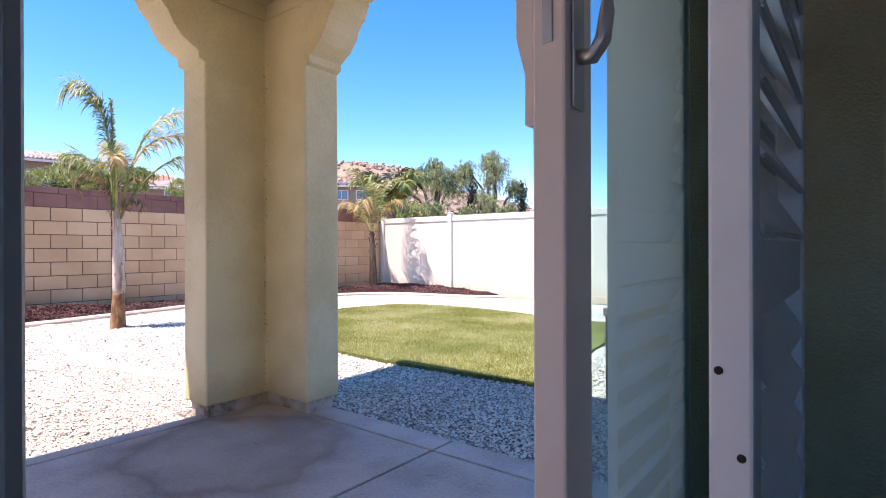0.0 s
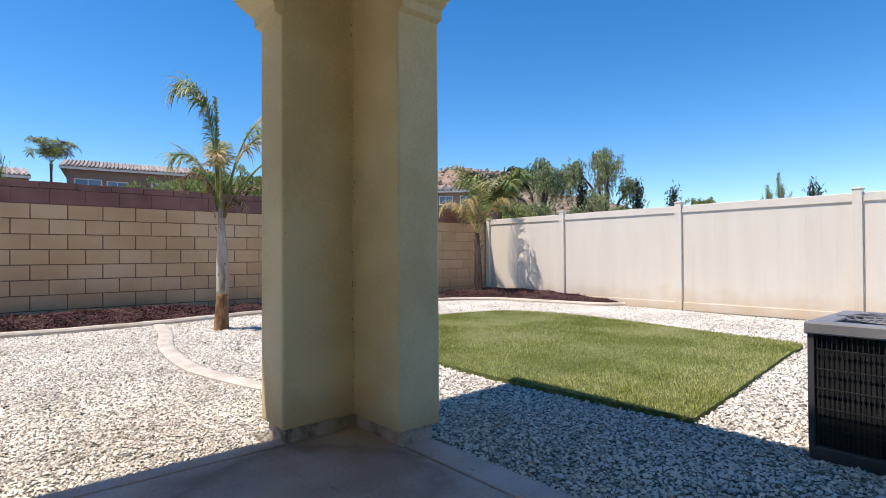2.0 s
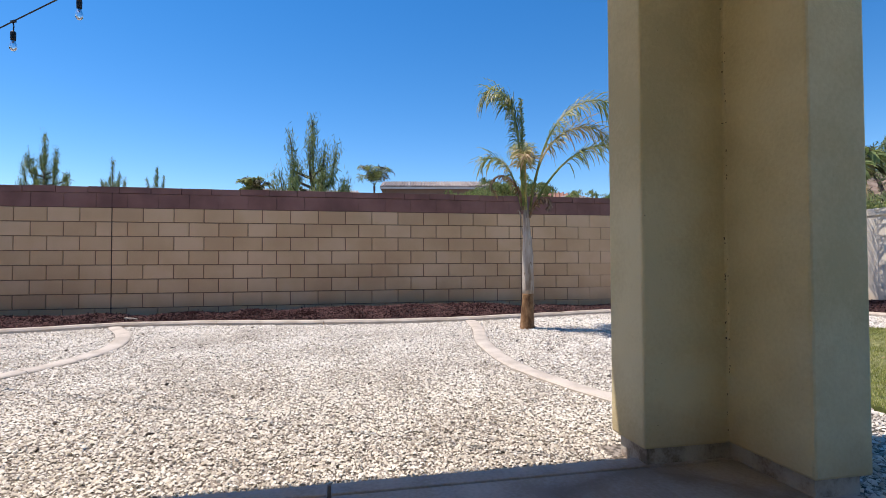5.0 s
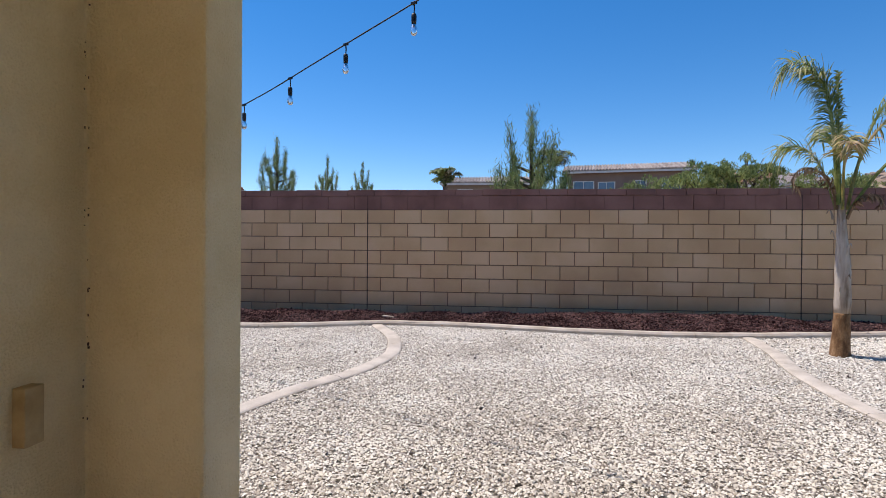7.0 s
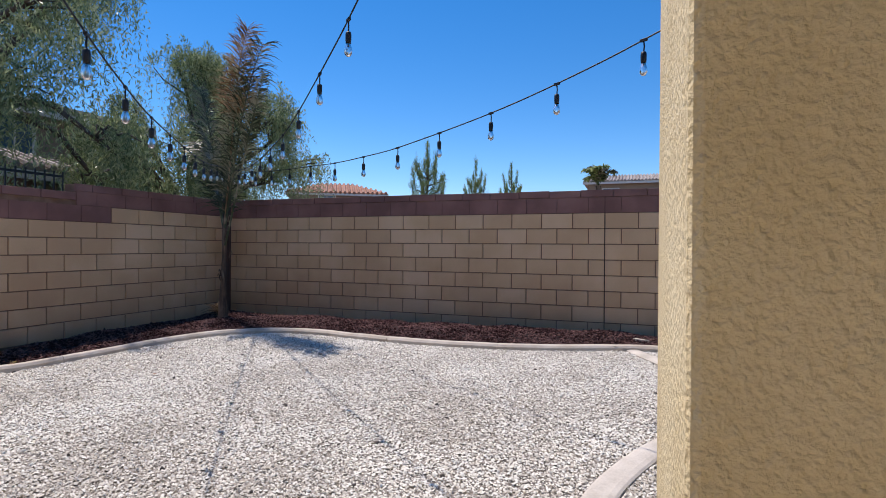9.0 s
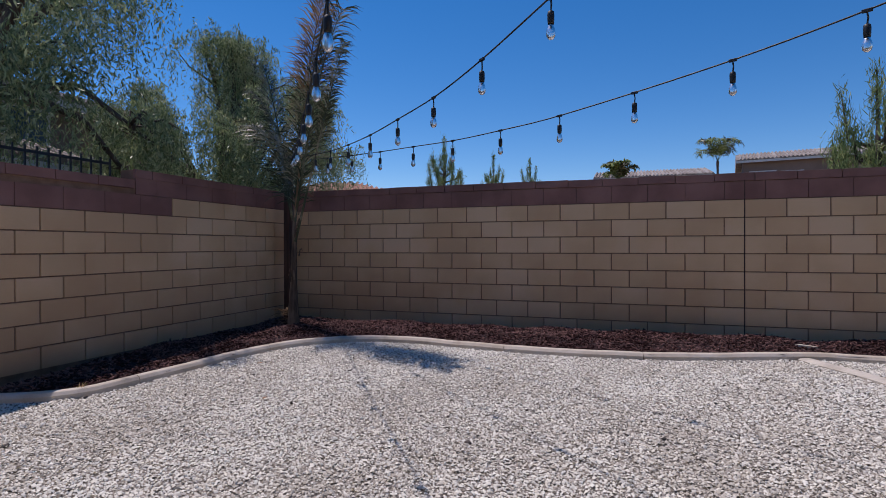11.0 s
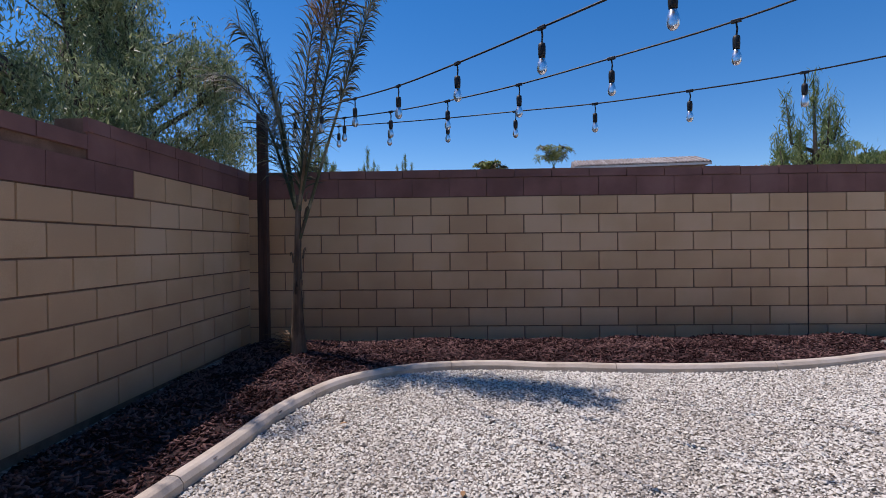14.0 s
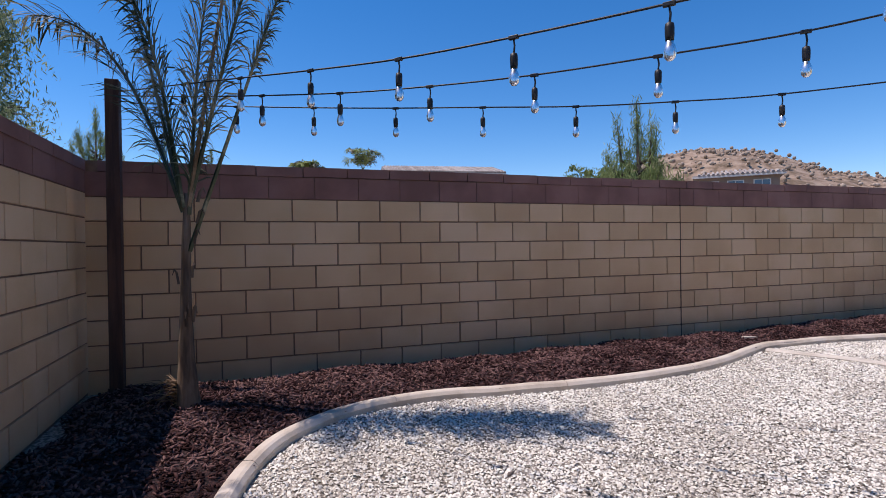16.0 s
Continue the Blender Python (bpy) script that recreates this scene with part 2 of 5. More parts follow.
def specks(m, scale, cut, colour):
    """Small dark pits and dirt spots."""
    n, l = m.node_tree.nodes, m.node_tree.links
    b = n["Principled BSDF"]
    src = b.inputs["Base Color"].links[0].from_socket
    geo = n.new("ShaderNodeNewGeometry")
    nz = n.new("ShaderNodeTexNoise")
    nz.inputs["Scale"].default_value, nz.inputs["Detail"].default_value, nz.inputs["Roughness"].default_value = scale, 3, 0.7
    l.new(geo.outputs["Position"], nz.inputs[0])
    mr = n.new("ShaderNodeMapRange")
    mr.inputs[1].default_value, mr.inputs[2].default_value = cut, cut + 0.035
    mr.inputs[3].default_value, mr.inputs[4].default_value = 0.0, 0.75
    l.new(nz.outputs[0], mr.inputs[0])
    mx = n.new("ShaderNodeMix")
    mx.data_type = "RGBA"
    mx.inputs[7].default_value = (*colour, 1)
    l.new(mr.outputs[0], mx.inputs[0])
    l.new(src, mx.inputs[6])
    l.new(mx.outputs[2], b.inputs["Base Color"])


specks(M_STUCCO_SMOOTH, 26, 0.735, (0.12, 0.08, 0.04))
specks(M_SLAB, 9, 0.70, (0.2, 0.14, 0.11))
M_PANE = glass("green_tinted_glass", (0.6, 0.87, 0.86))
M_BULB = glass("clear_bulb_glass", (0.98, 0.98, 0.98), 0.3)


# patio concrete: an old ring stain where a pot stood, rust at the pillar's foot
def slab_stain(m):
    n, l = m.node_tree.nodes, m.node_tree.links
    b = n["Principled BSDF"]
    src = b.inputs["Base Color"].links[0].from_socket
    geo = n.new("ShaderNodeNewGeometry")
    nz = n.new("ShaderNodeTexNoise")
    nz.inputs["Scale"].default_value, nz.inputs["Detail"].default_value = 3.5, 6
    l.new(geo.outputs["Position"], nz.inputs[0])
    off = n.new("ShaderNodeVectorMath")
    off.operation = "SUBTRACT"
    off.inputs[1].default_value = (-2.42, 1.83, 0.0)
    l.new(geo.outputs["Position"], off.inputs[0])
    sc = n.new("ShaderNodeVectorMath")
    sc.operation = "MULTIPLY"
    sc.inputs[1].default_value = (1.0, 1.0, 0.0)
    l.new(off.outputs[0], sc.inputs[0])
    ln = n.new("ShaderNodeVectorMath")
    ln.operation = "LENGTH"
    l.new(sc.outputs[0], ln.inputs[0])
    wob = n.new("ShaderNodeMath")
    wob.operation = "MULTIPLY_ADD"
    wob.inputs[1].default_value = 0.4
    l.new(nz.outputs[0], wob.inputs[0])
    l.new(ln.outputs["Value"], wob.inputs[2])
    ramp = n.new("ShaderNodeValToRGB")
    e = ramp.color_ramp.elements
    stops = [(0.0, 0.5), (0.48, 0.35), (0.64, 0.36), (0.73, 0.6), (0.77, 0.38), (0.86, 0.18), (1.0, 0.0)]
    while len(e) < len(stops):
        e.new(0.5)
    for i, (p, v) in enumerate(stops):
        e[i].position, e[i].color = p, (v, v, v, 1)
    l.new(wob.outputs[0], ramp.inputs[0])
    mx = n.new("ShaderNodeMix")
    mx.data_type = "RGBA"
    mx.inputs[7].default_value = (0.13, 0.08, 0.05, 1)
    l.new(ramp.outputs[0], mx.inputs[0])
    l.new(src, mx.inputs[6])
    l.new(mx.outputs[2], b.inputs["Base Color"])


slab_stain(M_SLAB)


# ---- mesh helpers ----
def link_mesh(name, bm, material, parent=None, smooth=False):
    me = bpy.data.meshes.new(name)
    bm.normal_update()
    bm.to_mesh(me)
    bm.free()
    me.materials.append(material)
    if smooth:
        me.polygons.foreach_set("use_smooth", [True] * len(me.polygons))
    ob = new(name, me)
    if parent is not None:
        ob.parent = parent
    return ob


def part(name, bm, material, parent, label="", smooth=False):
    ob = link_mesh(name, bm, material, parent, smooth)
    if label:
        ob["label"] = label
    return ob


def thing(name, label, category, group="", kind="", at=(0, 0, 0), rz=0):
    ob = new(name)
    ob.matrix_world = pose(*at, 0, 0, rz)
    return tagged(ob, label, category, group, kind)


def add_box(bm, lo, hi, bevel=0.0):
    lo, hi = Vector(lo), Vector(hi)
    r = bmesh.ops.create_cube(bm, size=1.0)
    vs = r["verts"]
    for v in vs:
        v.co = Vector([lo[i] + (v.co[i] + 0.5) * (hi[i] - lo[i]) for i in range(3)])
    if bevel:
        es = list({e for v in vs for e in v.link_edges})
        bmesh.ops.bevel(bm, geom=es, offset=bevel, segments=2, affect="EDGES", profile=0.5)
    return bm


def box(lo, hi, bevel=0.0):
    return add_box(bmesh.new(), lo, hi, bevel)


def prism(outline, axis, a, b, bevel=0.0):
    """A solid of the outline (pairs of the other two coordinates) between a and b along an axis."""
    bm = bmesh.new()
    def put(p, s):
        c = list(p)
        c.insert(axis, s)
        return bm.verts.new(c)
    v0 = [put(p, a) for p in outline]
    v1 = [put(p, b) for p in outline]
    bm.faces.new(v0)
    bm.faces.new(v1)
    for i in range(len(outline)):
        j = (i + 1) % len(outline)
        bm.faces.new((v0[i], v0[j], v1[j], v1[i]))
    bmesh.ops.recalc_face_normals(bm, faces=bm.faces[:])
    if bevel:
        es = [e for e in bm.edges if len(e.link_faces) == 2 and e.calc_face_angle() > 0.5]
        bmesh.ops.bevel(bm, geom=es, offset=bevel, segments=2, affect="EDGES", profile=0.5)
    return bm


def add_tube(bm, pts, radii, sides=8, cap=True):
    """A tube along pts with a radius each."""
    rings = []
    up = Vector((0, 0, 1))
    for i, p in enumerate(pts):
        p = Vector(p)
        d = Vector(pts[min(i + 1, len(pts) - 1)]) - Vector(pts[max(i - 1, 0)])
        d.normalize()
        s = d.cross(up)
        if s.length < 1e-3:
            s = Vector((1, 0, 0))
        s.normalize()
        t = s.cross(d)
        r = radii[i] if isinstance(radii, (list, tuple)) else radii
        rings.append([bm.verts.new(p + (s * math.cos(2 * math.pi * k / sides) + t * math.sin(2 * math.pi * k / sides)) * r) for k in range(sides)])
    for a, b in zip(rings, rings[1:]):
        for k in range(sides):
            bm.faces.new((a[k], a[(k + 1) % sides], b[(k + 1) % sides], b[k]))
    if cap:
        bm.faces.new(rings[0][::-1])
        bm.faces.new(rings[-1])
    return bm


def lathe(profile, sides=14):
    """A turned solid: (radius, z) pairs."""
    bm = bmesh.new()
    rings = [[bm.verts.new((r * math.cos(2 * math.pi * k / sides), r * math.sin(2 * math.pi * k / sides), z)) for k in range(sides)] for r, z in profile]
    for a, b in zip(rings, rings[1:]):
        for k in range(sides):
            bm.faces.new((a[k], a[(k + 1) % sides], b[(k + 1) % sides], b[k]))
    bm.faces.new(rings[0][::-1])
    bm.faces.new(rings[-1])
    return bm


def smooth_line(pts, step):
    """Catmull-Rom through the points, in steps of about that length."""
    P = [Vector(p) for p in pts]
    P = [P[0] * 2 - P[1], *P, P[-1] * 2 - P[-2]]
    out = []
    for i in range(1, len(P) - 2):
        a, b, c, d = P[i - 1:i + 3]
        k = max(2, int((c - b).length / step))
        for j in range(k):
            t = j / k
            out.append(0.5 * (2 * b + (c - a) * t + (2 * a - 5 * b + 4 * c - d) * t * t + (3 * b - a - 3 * c + d) * t ** 3))
    out.append(P[-2])
    return out


def many(name, base, faces, centres, mats3, material, parent=None):
    """Thousands of small solids in one mesh: base vertices (k, 3) under a 3 x 3 matrix each."""
    n, k = len(centres), len(base)
    if base.ndim == 2:
        v = np.einsum("nij,kj->nki", mats3, base)
    else:
        v = np.einsum("nij,nkj->nki", mats3, base)
        k = base.shape[1]
    v = v + centres[:, None, :]
    f = faces[None] + (np.arange(n) * k)[:, None, None]
    side = faces.shape[1]
    me = bpy.data.meshes.new(name)
    me.vertices.add(n * k)
    me.vertices.foreach_set("co", v.astype(np.float32).ravel())
    nf = n * len(faces)
    me.loops.add(nf * side)
    me.loops.foreach_set("vertex_index", f.astype(np.int32).ravel())
    me.polygons.add(nf)
    me.polygons.foreach_set("loop_start", np.arange(0, nf * side, side, dtype=np.int32))
    me.polygons.foreach_set("loop_total", np.full(nf, side, dtype=np.int32))
    me.materials.append(material)
    me.update(calc_edges=True)
    me.validate()
    ob = new(name, me)
    if parent is not None:
        ob.parent = parent
    return ob


def turns(rng, n, tilt=0.5):
    """Random turns about z with some tilt, as 3 x 3 matrices."""
    a, b, c = rng.uniform(0, 2 * np.pi, n), rng.normal(0, tilt, n), rng.normal(0, tilt, n)
    ca, sa, cb, sb, cc, sc = np.cos(a), np.sin(a), np.cos(b), np.sin(b), np.cos(c), np.sin(c)
    o, i = np.zeros(n), np.ones(n)
    rz = np.stack([np.stack([ca, -sa, o], 1), np.stack([sa, ca, o], 1), np.stack([o, o, i], 1)], 1)
    rx = np.stack([np.stack([i, o, o], 1), np.stack([o, cb, -sb], 1), np.stack([o, sb, cb], 1)], 1)
    ry = np.stack([np.stack([cc, o, sc], 1), np.stack([o, i, o], 1), np.stack([-sc, o, cc], 1)], 1)
    return rz @ rx @ ry


def inside(poly, x, y):
    hit = np.zeros(x.shape, bool)
    n = len(poly)
    for i in range(n):
        (x0, y0), (x1, y1) = poly[i][:2], poly[(i + 1) % n][:2]
        if y0 != y1:
            c = ((y0 > y) != (y1 > y)) & (x < (x1 - x0) * (y - y0) / (y1 - y0) + x0)
            hit ^= c
    return hit


def near_line(line, x, y):
    d = np.full(x.shape, 99.0)
    for a, b in zip(line, line[1:]):
        ax, ay, bx, by = a[0], a[1], b[0], b[1]
        L = max(1e-9, (bx - ax) ** 2 + (by - ay) ** 2)
        t = np.clip(((x - ax) * (bx - ax) + (y - ay) * (by - ay)) / L, 0, 1)
        d = np.minimum(d, np.hypot(x - ax - t * (bx - ax), y - ay - t * (by - ay)))
    return d


# ---- the lie of the land ----
def clamp(v):
    return np.clip(v, 0.0, 1.0)


def ground_z(x, y):
    return -0.03 + 0.10 * clamp((-3.3 - x) / 4.5) * clamp((11 - y) / 6) + 0.04 * clamp((y - 4.0) / 5.5)


WALL_X, WALL_Y, FENCE_Y = -9.2, -8.535, 9.7
BLOCK_L, BLOCK_H, TAN_TOP, JOINT_Y = 0.4064, 0.2032, 1.685, -2.44

KERB = [(-4.95, -8.5), (-5.08, -8.1), (-5.35, -7.68), (-5.9, -7.53), (-6.9, -7.38), (-7.52, -7.1), (-7.9, -6.62), (-8.03, -6.0), (-7.93, -5.2), (-7.88, -4.3), (-8.0, -3.3),
        (-8.28, -2.5), (-8.45, -2.0), (-8.45, -1.2), (-8.35, -0.5), (-8.14, 0.6), (-8.08, 1.7), (-8.15, 2.55), (-8.42, 3.8), (-8.62, 5.0), (-8.6, 6.5), (-8.45, 7.7), (-7.9, 8.6), (-6.9, 9.0),
        (-5.9, 9.3), (-5.6, 9.66)]
LOOP_SOUTH = [(-8.36, -2.08), (-7.55, -1.7), (-7.0, -1.56), (-6.55, -1.53), (-5.95, -1.68), (-5.45, -1.95), (-5.0, -2.14), (-4.6, -2.24), (-4.0, -2.28), (-3.45, -2.2)]
LOOP_NORTH = [(-8.06, 2.5), (-7.2, 2.38), (-6.35, 2.19), (-5.3, 2.13), (-4.7, 2.24), (-4.15, 2.42), (-3.7, 2.62), (-3.42, 2.82)]
LINES = [smooth_line([(*p, 0) for p in k], 0.08) for k in (KERB, LOOP_SOUTH, LOOP_NORTH)]
MULCH = [(p.x, p.y) for p in LINES[0]] + [(WALL_X, FENCE_Y), (WALL_X, WALL_Y)]
TURF = [(-6.42, 4.0), (-6.45, 5.6), (-6.38, 6.7), (-6.1, 7.25), (-5.4, 7.55), (-4.2, 7.55), (-3.0, 7.4), (-2.4, 7.32), (-2.14, 7.2), (-2.08, 6.5), (-1.95, 5.3), (-1.83, 4.1), (-1.88, 3.98), (-2.4, 3.92), (-3.2, 3.88), (-4.2, 3.86), (-5.4, 3.88)]
TURF_LINE = [(p.x, p.y) for p in smooth_line([(*p, 0) for p in TURF + TURF[:1]], 0.1)]

# the ground itself, out to the horizon
bm = bmesh.new()
xs = [-1500, -600, -250, -120, -70, -50, -38, -28, -20, -14, -10, -9.3, -8.0, -6.5, -5.0, -3.3, -2.0, 0.0, 2.0, 6.0, 14.0, 30.0, 80.0, 300.0, 1500.0]
ys = [-1500, -400, -120, -60, -35, -22, -14, -10, -8.6, -7, -5, -3, -1, 1, 3, 5, 7, 8.5, 9.7, 11, 14, 20, 30, 45, 70, 130, 400, 1500]
def land_z(x, y):
    out = max(-9.6 - x, y - 11, -9.5 - y, x - 6, 0)
    rise = 3.4 * min(1, max(0, (-14 - x) / 32)) + 2.2 * min(1, max(0, (y - 16) / 40)) * (1 if x < 10 else 0.3)
    return float(ground_z(np.float64(x), np.float64(min(y, 10)))) - 0.012 + (rise if out > 0 else 0)
grid = [[bm.verts.new((x, y, land_z(x, y))) for x in xs] for y in ys]
for r0, r1 in zip(grid, grid[1:]):
    for i in range(len(xs) - 1):
        bm.faces.new((r0[i], r0[i + 1], r1[i + 1], r1[i]))
tagged(link_mesh("ground", bm, M_EARTH), "dry bare earth stretching away past the garden walls", "ground", kind="structure")

# gravel bed sheet, under the loose stones, coloured dark for the shade in their gaps
bm = bmesh.new()
gx, gy = np.arange(WALL_X, 4.1, 0.25), np.arange(WALL_Y, FENCE_Y + 0.1, 0.25)
grid = [[bm.verts.new((x, y, float(ground_z(x, y)))) for x in gx] for y in gy]
for r0, r1 in zip(grid, grid[1:]):
    for i in range(len(gx) - 1):
        bm.faces.new((r0[i], r0[i + 1], r1[i + 1], r1[i]))
gravel_floor = tagged(link_mesh("gravel_ground", bm, M_GRAVEL_GAPS), "pale crushed gravel covering the yard", "gravel", kind="structure")


def block_mesh(name, length, height, material, proud=0.012, bev=0.004):
    """The face of one block: a shallow tapered slab, face towards +x, centred."""
    a, b = length / 2, height / 2
    v = [(-0.01, -a, -b), (-0.01, a, -b), (-0.01, a, b), (-0.01, -a, b), (proud, -a + bev, -b + bev), (proud, a - bev, -b + bev), (proud, a - bev, b - bev), (proud, -a + bev, b - bev)]
    f = [(4, 5, 6, 7), (0, 1, 5, 4), (1, 2, 6, 5), (2, 3, 7, 6), (3, 0, 4, 7)]
    me = bpy.data.meshes.new(name)
    me.from_pydata(v, [], f)
    me.materials.append(material)
    return me


GAP = 0.007
BLOCKS = {(h, m): block_mesh("block", (BLOCK_L if h == 1 else BLOCK_L / 2) - (GAP if m is M_BLOCK else 0.0012), BLOCK_H - (GAP if m is M_BLOCK else 0.0012), m, bev=0.004 if m is M_BLOCK else 0.0022) for h in (1, 2) for m in (M_BLOCK, M_BROWN)}
CAPS = block_mesh("cap_block", BLOCK_L - 0.002, 0.095, M_BROWN, 0.02, 0.004)

# ---- west garden wall ----
TOP = TAN_TOP + BLOCK_H + 0.095
wall_west = tagged(link_mesh("wall_west", box((WALL_X - 0.2, WALL_Y - 0.2, -0.3), (WALL_X - 0.001, FENCE_Y + 0.4, TOP - 0.006)), M_MORTAR), "tan concrete block garden wall with maroon painted top", "garden wall", kind="structure")


def lay_course(c):
    """Block centres along the wall for a course, broken at the two control joints."""
    out = []
    ends = [WALL_Y - 1e-6, JOINT_Y, JOINT_Y + 15 * BLOCK_L, FENCE_Y + 0.3]
    for seg in range(3):
        lo, hi = ends[seg], ends[seg + 1]
        base = hi if seg == 0 else lo
        sign = -1 if seg == 0 else 1
        s = 0.0
        if c % 2:
            out.append((base + sign * BLOCK_L / 4, 2))
            s = BLOCK_L / 2
        while s + BLOCK_L < hi - lo + 0.02:
            out.append((base + sign * (s + BLOCK_L / 2), 1))
            s += BLOCK_L
        rest = hi - lo - s
        if rest > BLOCK_L * 0.4:
            out.append((base + sign * (s + BLOCK_L / 4), 2))
    return out


far_blocks, far_brown = [], []
west_pieces = []
rng = random.Random(3)
for c in range(-1, 8):
    z = TAN_TOP - (c + 0.5) * BLOCK_H
    m = M_BROWN if c < 0 else M_BLOCK
    for y, half in lay_course(c):
        west_pieces.append((y, z, half, m))
for y, z, half, m in west_pieces:
    if y < 4.6:
        ob = new("block", BLOCKS[half, m])
        ob.parent = wall_west
        ob.location = (WALL_X + rng.uniform(-0.0015, 0.0015), y, z)
    else:
        (far_brown if m is M_BROWN else far_blocks).append((y, z, half))
for y, half in lay_course(0):
    if half == 1:
        ob = new("cap_block", CAPS)
        ob.parent = wall_west
        ob.location = (WALL_X + rng.uniform(-0.003, 0.003), y + 0.1, TOP - 0.0475 + rng.uniform(-0.004, 0.004))
for lst, m in ((far_blocks, M_BLOCK_J), (far_brown, M_BROWN_J)):
    bm = bmesh.new()
    for y, z, half in lst:
        a, b = (BLOCK_L / half - GAP) / 2, (BLOCK_H - GAP) / 2
        add_box(bm, (WALL_X - 0.01, y - a, z - b), (WALL_X + 0.012, y + a, z + b))
    tagged(link_mesh("far_blocks", bm, m, wall_west), kind="stuff")

for jy in (JOINT_Y, JOINT_Y + 15 * BLOCK_L):
    part("control_joint", box((WALL_X - 0.01, jy - 0.005, 0.0), (WALL_X + 0.0135, jy + 0.005, TOP - 0.004)), M_WOODPOST, wall_west, "dark sealed control joint")

# ---- south garden wall, one course lower nearer the house ----
STEP_X, PAINT_X, LOW, HIGH, BOND_X = -6.63, -7.097, TOP - 0.115, TOP - 0.003, -6.691
wall_south = tagged(link_mesh("wall_south", prism([(-9.4, -0.3), (4.0, -0.3), (4.0, LOW - 0.006), (STEP_X, LOW - 0.006), (STEP_X, HIGH - 0.006), (-9.4, HIGH - 0.006)], 1, WALL_Y - 0.2, WALL_Y - 0.001), M_MORTAR),
                    "tan concrete block garden wall stepping down under maroon paint", "garden wall", kind="structure")


def south_piece(name, data, x0, x1, z, out=0.0):
    """A block face between x0 and x1 on the south wall, cut to length where it must be."""
    ob = new(name, data)
    ob.parent = wall_south
    ob.matrix_basis = pose((x0 + x1) / 2, WALL_Y + out, z, 0, 0, 90) @ Matrix.Diagonal((1, (x1 - x0) / BLOCK_L, 1, 1))


for c in range(-1, 8):
    z = TAN_TOP + 0.03 - (c + 0.5) * BLOCK_H
    x0 = BOND_X - 7 * BLOCK_L + (BLOCK_L / 2 if c % 2 else 0.0)
    while x0 < -2.6:
        lo, hi = max(x0, WALL_X + 0.012), x0 + BLOCK_L
        brown = c < 0 or (c == 0 and lo > PAINT_X - 0.05)
        if c < 0:
            hi = min(hi, STEP_X)
        if hi - lo > 0.03:
            south_piece("block", BLOCKS[1, M_BROWN if brown else M_BLOCK], lo, hi, z, rng.uniform(-0.0015, 0.0015))
        x0 += BLOCK_L
x0 = STEP_X - 6 * BLOCK_L - 0.2
while x0 < -2.6:
    high = x0 < STEP_X - 0.05
    lo, hi = max(x0, WALL_X + 0.02), min(x0 + BLOCK_L, STEP_X + 0.012) if high else x0 + BLOCK_L
    south_piece("cap_block", CAPS, lo, hi, (HIGH if high else LOW) - 0.0475, 0.002)
    if high and hi > STEP_X:
        x0 = STEP_X + 0.012
        continue
    x0 += BLOCK_L

# ---- white vinyl fence on the north side ----
fence = thing("vinyl_fence", "almond white vinyl privacy fence with dirt along its foot", "fence")
POST_X = [-9.1, -7.0, -4.6, -2.165, 0.22, 2.63, 4.9]
FTOP = 1.785
for x in POST_X:
    g = float(ground_z(np.float64(x), np.float64(FENCE_Y)))
    bm = box((x - 0.055, FENCE_Y - 0.06, -0.25), (x + 0.055, FENCE_Y + 0.05, FTOP + 0.045), 0.006)
    add_box(bm, (x - 0.064, FENCE_Y - 0.069, FTOP + 0.045), (x + 0.064, FENCE_Y + 0.059, FTOP + 0.062), 0.004)
    add_box(bm, (x - 0.045, FENCE_Y - 0.05, FTOP + 0.062), (x + 0.045, FENCE_Y + 0.04, FTOP + 0.074), 0.005)
    part("post", bm, M_VINYL, fence)
for a, b in zip(POST_X, POST_X[1:]):
    part("top_rail", box((a + 0.055, FENCE_Y - 0.03, FTOP - 0.12), (b - 0.055, FENCE_Y + 0.025, FTOP), 0.006), M_VINYL, fence)
    part("bottom_rail", box((a + 0.055, FENCE_Y - 0.028, 0.02), (b - 0.055, FENCE_Y + 0.022, 0.16), 0.006), M_VINYL, fence)
    n = 13
    w = (b - a - 0.11) / n
    for i in range(n):
        x = a + 0.055 + i * w
        part("plank", box((x + 0.0003, FENCE_Y - 0.012, 0.15), (x + w - 0.0003, FENCE_Y + 0.012, FTOP - 0.11)), M_VINYL, fence)

# ---- patio slab ----
slab = tagged(new("floor"), "grey patio concrete with tooled joints and a brown pot stain", "patio", kind="structure")
bm = box((-3.14, -2.3, -0.12), (0.0, 2.62, -0.012))
link_mesh("slab_base", bm, M_MORTAR, slab)
cuts_x, cuts_y = [-3.14, -3.02, -1.58, 0.02], [-2.3, -2.13, 0.62, 2.43, 2.62]
for xa, xb in zip(cuts_x, cuts_x[1:]):
    for ya, yb in zip(cuts_y, cuts_y[1:]):
        part("slab_panel", box((xa + 0.007, ya + 0.007, -0.06), (xb - 0.007, yb - 0.007, 0.0), 0.007), M_SLAB, slab)


